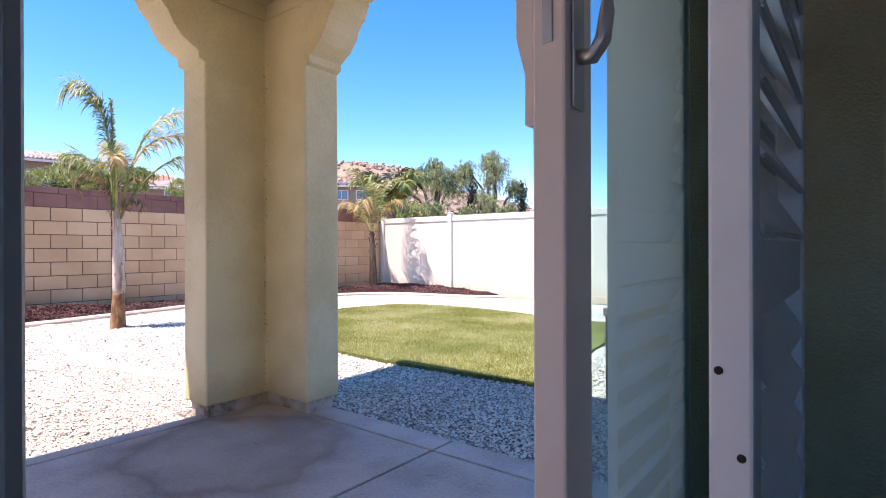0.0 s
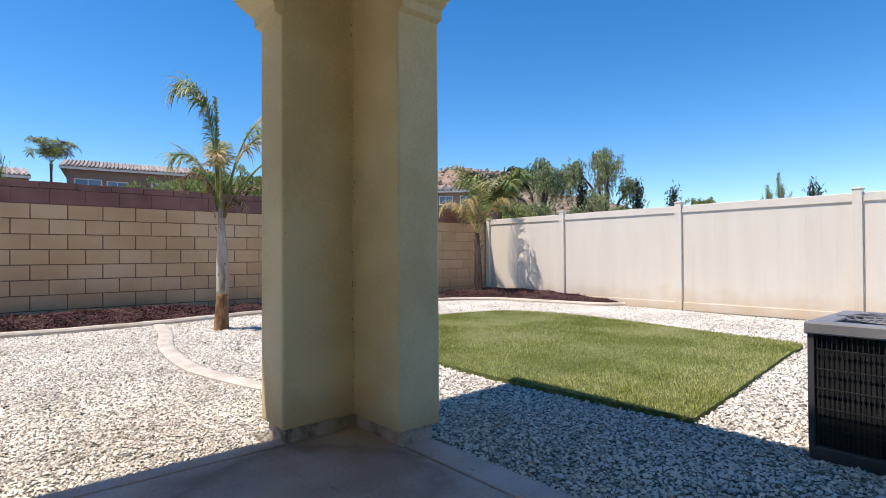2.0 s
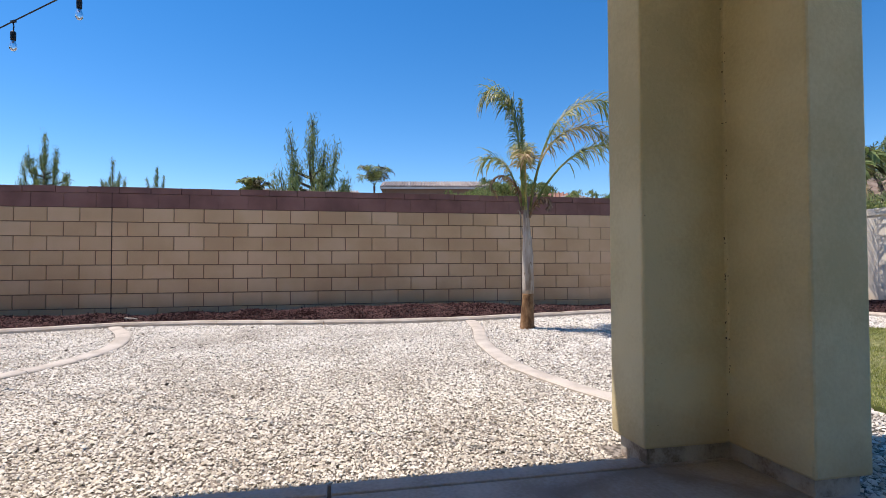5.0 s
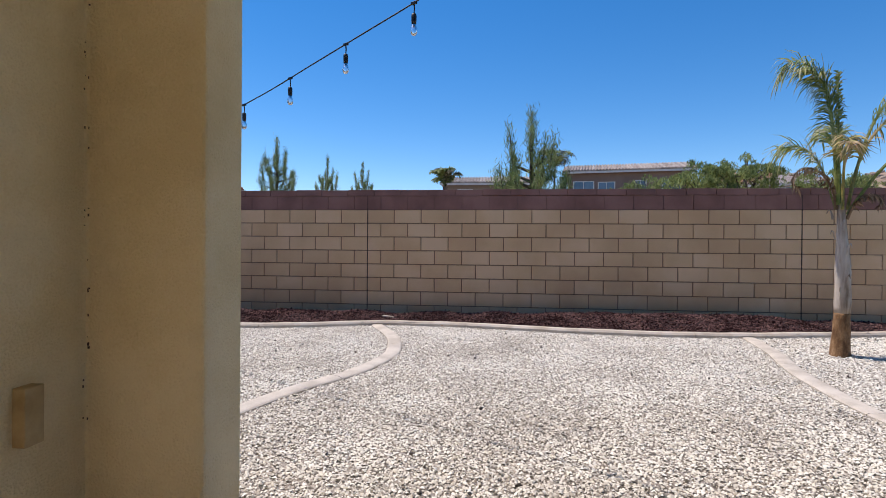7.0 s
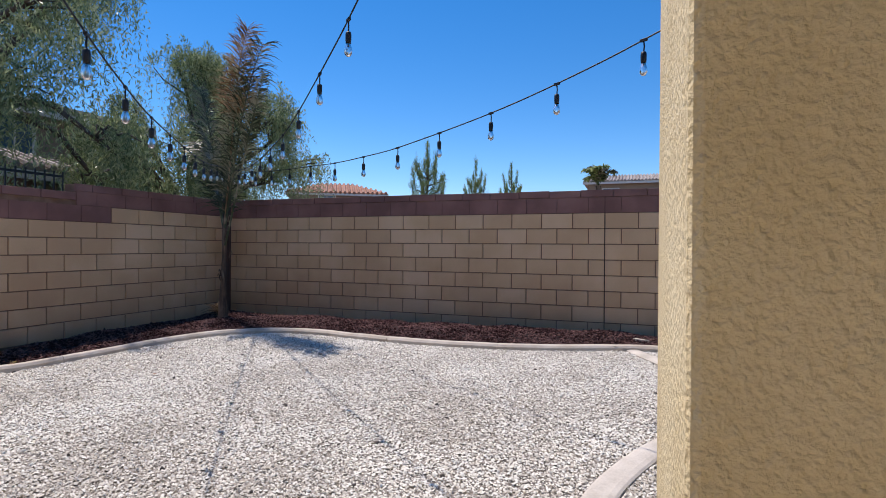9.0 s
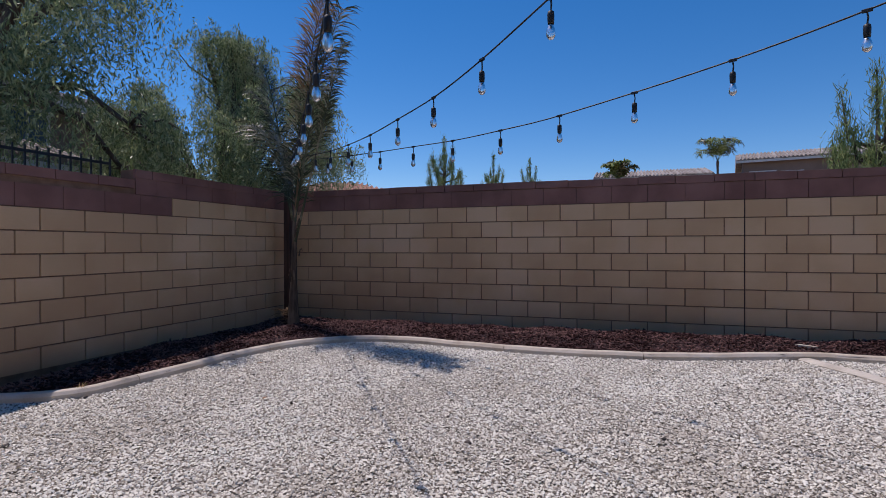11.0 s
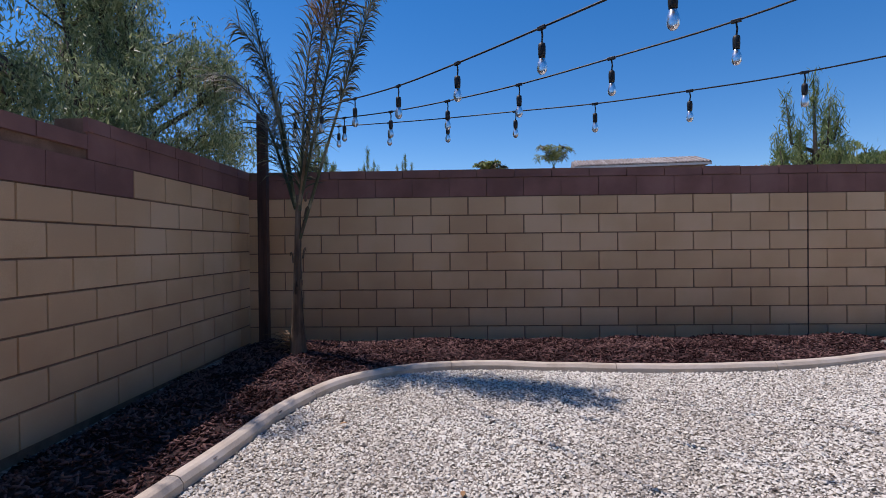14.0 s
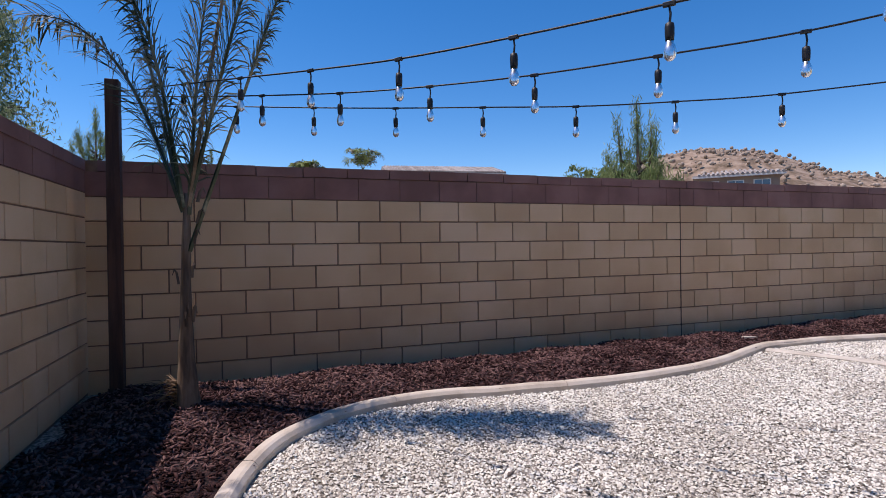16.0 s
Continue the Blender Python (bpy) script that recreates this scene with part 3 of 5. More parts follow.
# ---- the covered patio: two corner pillars, beams and roof ----
def pillar(y_in, north, name):
    """An L-shaped pillar whose inner corner is at (-3.008, y_in); its arms run along the wall lines."""
    s = 1 if north else -1
    p = thing(name, "tan stucco L-shaped patio pillar with scalloped corbels and stained foot", "pillar", group="patio pillars")
    xi, xo, xe = -3.008, (-3.29 if north else -3.25), -2.576
    yo, ye = y_in + s * (0.27 if north else 0.25), y_in - s * (0.425 if north else 0.418)
    plan = [(xi, y_in), (xi, ye), (xo, ye), (xo, yo), (xe, yo), (xe, y_in)]
    part("shaft", prism(plan, 2, 0.075, 2.62, 0.012), M_STUCCO_SMOOTH if north else M_STUCCO, p)
    k = 0.03
    foot = [(xi - k, y_in + s * k), (xi - k, ye + s * k), (xo + k, ye + s * k), (xo + k, yo - s * k), (xe - k, yo - s * k), (xe - k, y_in + s * k)]
    part("footing", prism(foot, 2, -0.1, 0.078, 0.004), M_FOOT, p, "stained concrete footing")
    rng = random.Random(17 + north)
    bm = bmesh.new()
    for i in range(90):
        z = rng.uniform(0.1, 2.3)
        w, h, o = rng.uniform(0.001, 0.004), rng.uniform(0.002, 0.009), rng.uniform(0.0, 0.012)
        if rng.random() < 0.5:
            add_box(bm, (xi - 0.003, y_in - s * o - w, z), (xi + 0.0022, y_in - s * o + w, z + h))
        else:
            add_box(bm, (xi + o - w, y_in - 0.0022, z), (xi + o + w, y_in + 0.0022, z + h))
    tagged(part("dirt_specks", bm, M_WOODPOST, p), kind="stuff")
    # corbels reach out from both arm ends into the openings: a ledge, then an ogee
    prof = [(0.0, 2.225), (0.035, 2.24), (0.04, 2.285), (0.085, 2.31), (0.14, 2.345), (0.19, 2.405), (0.225, 2.475), (0.27, 2.52), (0.305, 2.59), (0.315, 2.66), (-0.02, 2.66), (-0.02, 2.225)]
    part("corbel", prism([(ye - s * d, z) for d, z in prof], 0, xo + 0.003, xi - 0.003, 0.004), M_STUCCO_SMOOTH, p)
    bm = prism([(xe + d, z) for d, z in prof], 1, min(y_in, yo) + 0.003, max(y_in, yo) - 0.003, 0.004)
    part("corbel", bm, M_STUCCO_SMOOTH, p)
    return p


pillar(2.385, True, "pillar")
pillar(-1.762, False, "pillar")
tagged(link_mesh("wood_chip_block", box((-2.81, -1.765, 0.565), (-2.745, -1.722, 0.735), 0.004), mat("tan_painted_wood", [(0.36, 0.25, 0.11), (0.46, 0.34, 0.17)], 12, 0.8, 0.2, 60)), "small tan painted wood block fixed to the pillar", "wood block")

ROOF = 3.06
roof = tagged(new("roof"), "flat stucco patio cover with deep beams", "patio roof", kind="structure")
part("beam", box((-3.36, -2.045, 2.62), (-3.008, 2.655, ROOF), 0.01), M_STUCCO_SMOOTH, roof)
part("beam", box((-3.005, 2.388, 2.62), (-0.285, 2.655, ROOF), 0.01), M_STUCCO_SMOOTH, roof)
part("beam", box((-3.005, -2.045, 2.62), (-0.285, -1.778, ROOF), 0.01), M_STUCCO_SMOOTH, roof)
part("eave", box((-3.79, -2.045, 2.98), (-3.36, 2.655, ROOF), 0.006), M_STUCCO_SMOOTH, roof)
tagged(link_mesh("ceiling", box((-3.0, -1.77, 2.72), (-0.285, 2.38, 2.80)), M_STUCCO_SMOOTH), "tan stucco patio ceiling", "ceiling", kind="structure")

# ---- house: door wall, dark room behind it ----
DOOR_Y0, DOOR_Y1, DOOR_H = -0.8, 2.12, 2.06
bm = bmesh.new()
add_box(bm, (-0.35, 1.724, -0.1), (-0.155, 2.655, ROOF))
add_box(bm, (-0.15, DOOR_Y1, -0.1), (0.0, 2.655, ROOF))
add_box(bm, (-0.28, -2.045, -0.1), (0.0, DOOR_Y0, ROOF))
add_box(bm, (-0.28, DOOR_Y0, DOOR_H), (0.0, DOOR_Y1, ROOF))
tagged(link_mesh("wall_house_west", bm, M_STUCCO), "tan stucco house wall around the patio door", "house wall", kind="structure")
tagged(link_mesh("wall_house_north", box((0.0, 2.45, -0.1), (5.0, 2.655, ROOF)), M_STUCCO), "tan stucco house wall", "house wall", kind="structure")
tagged(link_mesh("wall_house_wing", box((-0.28, -8.4, -0.1), (-0.08, -2.05, 3.2)), M_STUCCO), "tan stucco house wall", "house wall", kind="structure")
tagged(link_mesh("wall_room_back", box((4.8, -2.3, 0.0), (5.0, 2.44, 2.7)), M_INNER), "room wall coloured dark as if unlit", "room wall", kind="structure")
# side wall with an unseen opening, added to let daylight onto the shutters
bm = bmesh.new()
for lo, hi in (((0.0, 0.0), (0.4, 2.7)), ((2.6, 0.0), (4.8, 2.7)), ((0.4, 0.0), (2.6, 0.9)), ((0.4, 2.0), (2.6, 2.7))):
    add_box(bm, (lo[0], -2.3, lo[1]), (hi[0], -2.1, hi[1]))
tagged(link_mesh("wall_room_side", bm, M_INNER), "room wall coloured dark as if unlit", "room wall", kind="structure")
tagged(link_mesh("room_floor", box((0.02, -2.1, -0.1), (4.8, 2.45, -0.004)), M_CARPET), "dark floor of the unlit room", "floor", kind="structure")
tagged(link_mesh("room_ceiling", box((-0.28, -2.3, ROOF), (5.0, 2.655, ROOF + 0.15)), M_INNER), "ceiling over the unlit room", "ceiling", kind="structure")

# house wall corner beside the opened slider: the reveal, pale to brighten the glass before it
tagged(link_mesh("door_reveal", box((-0.347, 1.66, -0.0), (-0.155, 1.72, 2.7), 0.006), M_SHUTTER), "reveal beside the patio door, coloured pale as if brightly lit", "door reveal", kind="structure")

slider = thing("sliding_door", "half-open taupe framed sliding glass patio door", "door")
SX0, SX1 = -0.135, -0.09
part("lock_stile", box((SX0, 0.875, 0.02), (SX1, 0.955, 2.04), 0.004), M_DOORFRAME, slider)
part("rear_stile", box((SX0, 2.02, 0.02), (SX1, 2.1, 2.04), 0.004), M_DOORFRAME, slider)
part("top_rail", box((SX0, 0.955, 1.95), (SX1, 2.02, 2.04), 0.004), M_DOORFRAME, slider)
part("bottom_rail", box((SX0, 0.955, 0.02), (SX1, 2.02, 0.13), 0.004), M_DOORFRAME, slider)
pane = part("pane", box((-0.116, 0.95, 0.125), (-0.11, 2.025, 1.955)), M_PANE, slider, "green tinted glass pane")
pane.visible_shadow = False
# pull handle on the room side, latch plate on the edge, keeper outside
bm = bmesh.new()
add_tube(bm, [(-0.088, 0.905, 1.295), (-0.068, 0.905, 1.292), (-0.056, 0.907, 1.31), (-0.052, 0.91, 1.345), (-0.052, 0.912, 1.42), (-0.056, 0.91, 1.455), (-0.068, 0.905, 1.47), (-0.088, 0.905, 1.468)], [0.01, 0.01, 0.01, 0.009, 0.009, 0.01, 0.01, 0.01], 10)
h = part("pull_handle", bm, M_NICKEL, slider, "brushed nickel pull handle", True)
part("backplate", box((-0.0895, 0.889, 1.23), (-0.085, 0.921, 1.50), 0.002), M_NICKEL, slider)
part("latch_plate", box((-0.12, 0.8725, 1.31), (-0.106, 0.875, 1.46), 0.001), M_NICKEL, slider)
part("outer_handle", prism([(-0.152, 1.215), (-0.137, 1.215), (-0.137, 1.6), (-0.165, 1.6), (-0.165, 1.33), (-0.152, 1.28)], 1, 0.885, 0.925, 0.003), M_DOORFRAME, slider)

track = tagged(link_mesh("door_1", box((-0.15, DOOR_Y0, 0.0), (-0.06, 2.12, 0.02), 0.003), M_DOORFRAME), "taupe aluminium patio door track", "door frame", kind="structure")
part("side_jamb", box((-0.15, 2.1, 0.02), (-0.06, 2.12, DOOR_H)), M_DOORFRAME, track)
part("side_jamb", box((-0.15, DOOR_Y0, 0.02), (-0.06, DOOR_Y0 + 0.03, DOOR_H)), M_DOORFRAME, track)


def shutter(label, x, y, w, turn):
    """A plantation shutter leaf: two stiles, rails and tilted louvres; local x is its thickness, y its width."""
    s = thing("plantation_shutter", label, "shutter", group="patio door shutters", at=(x, y, 0), rz=turn)
    part("stile", box((-0.021, 0.0, 0.04), (0.021, 0.05, 2.0), 0.004), M_SHUTTER, s)
    part("stile", box((-0.021, w - 0.05, 0.04), (0.021, w, 2.0), 0.004), M_SHUTTER, s)
    for z0, z1 in ((0.04, 0.15), (0.98, 1.07), (1.89, 2.0)):
        part("rail", box((-0.018, 0.05, z0), (0.018, w - 0.05, z1), 0.003), M_SHUTTER, s)
    lou = bmesh.new()
    r = bmesh.ops.create_cube(lou, size=1)
    for v in r["verts"]:
        v.co = Vector((v.co.x * 0.088, v.co.y * (w - 0.104), v.co.z * 0.010))
    bmesh.ops.bevel(lou, geom=lou.edges[:], offset=0.004, segments=2, affect="EDGES")
    bmesh.ops.rotate(lou, verts=lou.verts[:], cent=(0, 0, 0), matrix=Matrix.Rotation(radians(58), 3, "Y"))
    first = None
    for lo, hi in ((0.15, 0.98), (1.07, 1.89)):
        k = int((hi - lo) / 0.08)
        for i in range(k):
            z = lo + (i + 0.5) * (hi - lo) / k
            if first is None:
                first = part("louvre", lou, M_SHUTTER, s)
                first.location = (0, w / 2, z)
            else:
                ob = new("louvre", first.data)
                ob.parent = s
                ob.location = (0, w / 2, z)
    return s


folded = shutter("white plantation shutter leaf folded back beside the patio door", 0.082, 0.895, 0.62, 0)
for sx, sz in ((-0.011, 0.931), (0.010, 0.844)):
    screw = part("screw", lathe([(0.0045, -0.001), (0.0045, 0.0012), (0.003, 0.002), (0.0005, 0.0012)], 10), M_WOODPOST, folded, "dark screw head")
    screw.matrix_basis = pose(sx, -0.0002, sz, 90, 0, 0)
shutter("white plantation shutter leaf against the door glass", 0.0, 1.3, 0.62, 0)
shutter("white plantation shutter leaf in shade inside the door", 0.045, -0.43, 0.745, 0)

# ---- air conditioner ----
M_WIRE = mat("black_coated_wire", [(0.018, 0.018, 0.02), (0.032, 0.032, 0.034)], 8, 0.55)
ac = thing("air_conditioner", "dark grey outdoor air conditioner with wire grille on gravel", "air conditioner", at=(-1.215, 3.885, 0))
ac.matrix_world = ac.matrix_world @ Matrix.Diagonal((1, 1, 1.06, 1))
W, D, H0, H1 = 0.74, 0.74, 0.0, 0.605
part("base_pan", box((0.0, 0.0, -0.04), (W, D, 0.035), 0.012), M_AC, ac)
part("coil", box((0.022, 0.022, 0.035), (W - 0.022, D - 0.022, 0.545)), M_COIL, ac)
for px, py in ((0, 0), (W - 0.03, 0), (0, D - 0.03), (W - 0.03, D - 0.03)):
    part("corner_post", box((px, py, 0.03), (px + 0.03, py + 0.03, 0.56), 0.005), M_AC, ac)
wire = box((-0.0018, -0.0018, 0.04), (0.0018, 0.0018, 0.55))
first = None
for face in range(3):
    for i in range(34):
        u = 0.03 + (W - 0.06) * (i + 0.5) / 34
        loc = ((u, 0.008, 0), (0.008, u, 0), (W - 0.008, u, 0))[face]
        if first is None:
            first = part("grille_wire", wire, M_WIRE, ac)
            first.location = loc
        else:
            ob = new("grille_wire", first.data)
            ob.parent = ac
            ob.location = loc
for z in (0.12, 0.21, 0.3, 0.39, 0.48):
    bm = bmesh.new()
    for lo, hi in (((0.01, 0.001, z), (W - 0.01, 0.006, z + 0.004)), ((0.001, 0.01, z), (0.006, D - 0.01, z + 0.004)), ((W - 0.006, 0.01, z), (W - 0.001, D - 0.01, z + 0.004))):
        add_box(bm, lo, hi)
    part("cross_wire", bm, M_WIRE, ac)
bm = bmesh.new()
for a, b in (((-0.012, -0.012), (W + 0.012, 0.09)), ((-0.012, D - 0.09), (W + 0.012, D + 0.012)), ((-0.012, 0.091), (0.09, D - 0.091)), ((W - 0.09, 0.091), (W + 0.012, D - 0.091))):
    add_box(bm, (*a, 0.548), (*b, H1), 0.008)
part("top_cover", bm, M_AC_TOP, ac)
for r in (0.05, 0.09, 0.13, 0.17, 0.21, 0.25, 0.29):
    ring = [(W / 2 + r * math.cos(a * math.pi / 16), D / 2 + r * math.sin(a * math.pi / 16), H1 + 0.004) for a in range(33)]
    part("guard_ring", add_tube(bmesh.new(), ring, 0.003, 5, False), M_AC_TOP, ac)
for a in range(8):
    c, s = math.cos(a * math.pi / 4), math.sin(a * math.pi / 4)
    part("guard_spoke", add_tube(bmesh.new(), [(W / 2 + 0.04 * c, D / 2 + 0.04 * s, H1 + 0.006), (W / 2 + 0.33 * c, D / 2 + 0.33 * s, H1 + 0.006)], 0.004, 5), M_AC_TOP, ac)
part("fan_hub", box((W / 2 - 0.06, D / 2 - 0.06, 0.545), (W / 2 + 0.06, D / 2 + 0.06, 0.6), 0.01), M_AC, ac)


# ---- kerbs: poured concrete strips with saw cuts ----
def kerb(line, width, height, label, cut=1.35, material=M_CURB):
    k = thing("kerb", label, "kerb", group="garden kerbs")
    prof = [(-width / 2, -0.12), (-width / 2, height * 0.55), (-width / 2 + 0.02, height * 0.9), (-width * 0.15, height), (width * 0.25, height * 0.97), (width / 2 - 0.012, height * 0.75), (width / 2, height * 0.4), (width / 2, -0.12)]
    L, start = 0.0, 0
    runs = []
    for i in range(1, len(line)):
        L += (line[i] - line[i - 1]).length
        if L > cut or i == len(line) - 1:
            runs.append(line[start:i + 1])
            start, L = i, 0.0
    for run in runs:
        bm = bmesh.new()
        rings = []
        for i, p in enumerate(run):
            d = (run[min(i + 1, len(run) - 1)] - run[max(0, i - 1)]).normalized()
            q = p.copy()
            if i == 0:
                q = p + d * 0.003
            if i == len(run) - 1:
                q = p - d * 0.003
            nrm = Vector((-d.y, d.x, 0))
            g = float(ground_z(np.float64(p.x), np.float64(p.y)))
            wob = 0.004 * noise.noise(p * 3.0)
            rings.append([bm.verts.new((q.x + nrm.x * (o + wob), q.y + nrm.y * (o + wob), g + z + (wob if z > 0 else 0))) for o, z in prof])
        for a, b in zip(rings, rings[1:]):
            for j in range(len(prof)):
                bm.faces.new((a[j], a[(j + 1) % len(prof)], b[(j + 1) % len(prof)], b[j]))
        bm.faces.new(rings[0][::-1])
        bm.faces.new(rings[-1])
        bmesh.ops.recalc_face_normals(bm, faces=bm.faces[:])
        part("kerb_length", bm, material, k, smooth=False)
    return k


kerb(LINES[0], 0.11, 0.066, "cream concrete kerb holding back the bark mulch")
kerb(LINES[1], 0.155, 0.026, "low cream concrete kerb curving through the gravel", material=M_LOOP)
kerb(LINES[2], 0.155, 0.026, "low cream concrete kerb curving through the gravel", material=M_LOOP)


# ---- mulch bed ----
def mulch_z(x, y):
    d = near_line(LINES[0][::3] + LINES[0][-1:], x, y)
    n = np.array([noise.noise((a * 2.2, b * 2.2, 0.3)) for a, b in zip(np.ravel(x), np.ravel(y))]).reshape(np.shape(x))
    return ground_z(x, y) + 0.045 + 0.06 * clamp(d / 0.5) + 0.07 * clamp((y + 6) / 7) * clamp(d / 0.7) + 0.045 * n * clamp(d / 0.25) - 0.13 * clamp(1 - np.minimum(x - WALL_X, y - WALL_Y) / 0.36)


mx, my = np.meshgrid(np.arange(-9.22, -4.8, 0.1), np.arange(-8.56, 9.72, 0.1))
mz = mulch_z(mx, my)
keep = inside(MULCH, mx, my) | (near_line(LINES[0][::3] + LINES[0][-1:], mx, my) < 0.055)
bm = bmesh.new()
vs = {}
for j in range(mx.shape[0]):
    for i in range(mx.shape[1]):
        if keep[j, i]:
            vs[j, i] = bm.verts.new((mx[j, i], my[j, i], mz[j, i]))
for (j, i) in list(vs):
    q = [(j, i), (j, i + 1), (j + 1, i + 1), (j + 1, i)]
    if all(k in vs for k in q):
        bm.faces.new([vs[k] for k in q])
tagged(link_mesh("mulch_bed", bm, M_MULCH_GAPS, smooth=True), "dark reddish bark mulch bed along the walls", "mulch", kind="structure")

rs = np.random.RandomState(11)
CHIP_F = np.array([(0, 1, 2, 3), (7, 6, 5, 4), (0, 4, 5, 1), (1, 5, 6, 2), (2, 6, 7, 3), (3, 7, 4, 0)])
CHIP_V = np.array([(-1, -1, -1), (1, -0.6, -1), (1, 0.7, -1), (-1, 1, -1), (-0.9, -0.7, 1), (0.8, -0.8, 1), (0.9, 0.5, 1), (-1, 0.8, 1)], float)
x, y = rs.uniform(-9.19, -4.9, 150000), rs.uniform(-8.52, 9.65, 150000)
ok = inside(MULCH, x, y) & (near_line(LINES[0][::3] + LINES[0][-1:], x, y) > 0.055)
x, y = x[ok], y[ok]
sel = (y < 3.5) | (rs.rand(len(y)) < 0.5)
x, y = x[sel], y[sel]
z = mulch_z(x, y) + rs.uniform(-0.004, 0.014, len(x))
size = np.stack([rs.uniform(0.008, 0.03, len(x)), rs.uniform(0.003, 0.008, len(x)), rs.uniform(0.002, 0.006, len(x))], 1)
tagged(many("mulch_chips", CHIP_V, CHIP_F, np.stack([x, y, z], 1), turns(rs, len(x), 0.5) * size[:, None, :], M_MULCH), "shredded dark red bark chips", "mulch", kind="stuff")

# ---- turf ----
turf_poly = TURF_LINE
bm = bmesh.new()
gz0 = float(ground_z(np.float64(-4.0), np.float64(5.5)))
top = [bm.verts.new((px, py, float(ground_z(np.float64(px), np.float64(py))) + 0.035)) for px, py in turf_poly[:-1]]
bot = [bm.verts.new((v.co.x, v.co.y, v.co.z - 0.06)) for v in top]
bm.faces.new(top)
for i in range(len(top)):
    j = (i + 1) % len(top)
    bm.faces.new((top[i], bot[i], bot[j], top[j]))
bmesh.ops.triangulate(bm, faces=bm.faces[:1])
bmesh.ops.recalc_face_normals(bm, faces=bm.faces[:])
turf = tagged(link_mesh("turf_mat", bm, M_TURF_BED), "patch of green artificial turf with soft edges", "artificial lawn", kind="structure")
n = 260000
x, y = rs.uniform(-6.5, -1.55, n), rs.uniform(3.8, 7.6, n)
ok = inside(turf_poly, x, y)
x, y = x[ok], y[ok]
n = len(x)
a, lean, ln = rs.uniform(0, 6.283, n), rs.uniform(0.1, 0.9, n), rs.uniform(0.018, 0.036, n)
w = 0.0032
base = np.zeros((n, 3, 3))
base[:, 0, 0], base[:, 1, 0] = -w, w
base[:, 2, 1], base[:, 2, 2] = np.sin(lean), np.cos(lean)
mats = np.zeros((n, 3, 3))
mats[:, 0, 0], mats[:, 0, 1], mats[:, 1, 0], mats[:, 1, 1], mats[:, 2, 2] = np.cos(a), -np.sin(a) * ln, np.sin(a), np.cos(a) * ln, ln
tagged(many("turf_blades", base, np.array([(0, 1, 2)]), np.stack([x, y, ground_z(x, y) + 0.03], 1), mats, M_TURF), "short green and straw coloured turf blades", "artificial grass", kind="stuff")

# ---- loose gravel ----
OCTA_V = np.array([(1, 0, 0), (0.1, 1, 0.1), (-1, 0.1, 0), (0, -1, -0.1), (0.15, 0.1, 1), (-0.1, 0, -1)], float)
OCTA_F = np.array([(0, 1, 4), (1, 2, 4), (2, 3, 4), (3, 0, 4), (1, 0, 5), (2, 1, 5), (3, 2, 5), (0, 3, 5)])
t = (1 + 5 ** 0.5) / 2
ICO_V = np.array([(-1, t, 0), (1, t, 0), (-1, -t, 0), (1, -t, 0), (0, -1, t), (0, 1, t), (0, -1, -t), (0, 1, -t), (t, 0, -1), (t, 0, 1), (-t, 0, -1), (-t, 0, 1)], float) / 1.75
ICO_F = np.array([(0, 11, 5), (0, 5, 1), (0, 1, 7), (0, 7, 10), (0, 10, 11), (1, 5, 9), (5, 11, 4), (11, 10, 2), (10, 7, 6), (7, 1, 8), (3, 9, 4), (3, 4, 2), (3, 2, 6), (3, 6, 8), (3, 8, 9), (4, 9, 5), (2, 4, 11), (6, 2, 10), (8, 6, 7), (9, 8, 1)])


def strew(name, x0, x1, y0, y1, step, V, F, scale, label, skip=None):
    gx, gy = np.meshgrid(np.arange(x0, x1, step), np.arange(y0, y1, step))
    x, y = gx.ravel() + rs.uniform(-0.5, 0.5, gx.size) * step, gy.ravel() + rs.uniform(-0.5, 0.5, gx.size) * step
    ok = ~inside(MULCH, x, y) & ~inside(turf_poly, x, y)
    ok &= near_line(LINES[0][::3] + LINES[0][-1:], x, y) > 0.07
    for ln in LINES[1:]:
        ok &= near_line(ln[::3] + ln[-1:], x, y) > 0.085
    ok &= ~((x > -3.125) & (x < 0.2) & (y > -2.31) & (y < 2.63)) & ~((x > -3.37) & (x < -2.5) & (np.abs(y - 2.3) < 0.38)) & ~((x > -3.37) & (x < -2.5) & (np.abs(y + 1.7) < 0.38))
    ok &= ~((x > -1.23) & (x < -0.46) & (y > 3.87) & (y < 4.64)) & ~((x > -0.3) & (y < -2.0))
    if skip is not None:
        ok &= ~skip(x, y)
    x, y = x[ok], y[ok]
    n = len(x)
    s = rs.uniform(0.55, 1.3, n)[:, None] * np.stack([rs.uniform(0.8, 1.25, n), rs.uniform(0.6, 0.95, n), rs.uniform(0.5, 0.85, n)], 1) * scale
    z = ground_z(x, y) + rs.uniform(-0.007, 0.011, n)
    jit = V[None] + rs.normal(0, 0.16, (n, *V.shape))
    tagged(many(name, jit, F, np.stack([x, y, z], 1), turns(rs, n, 0.4) * s[:, None, :], M_GRAVEL), label, "gravel", kind="stuff")


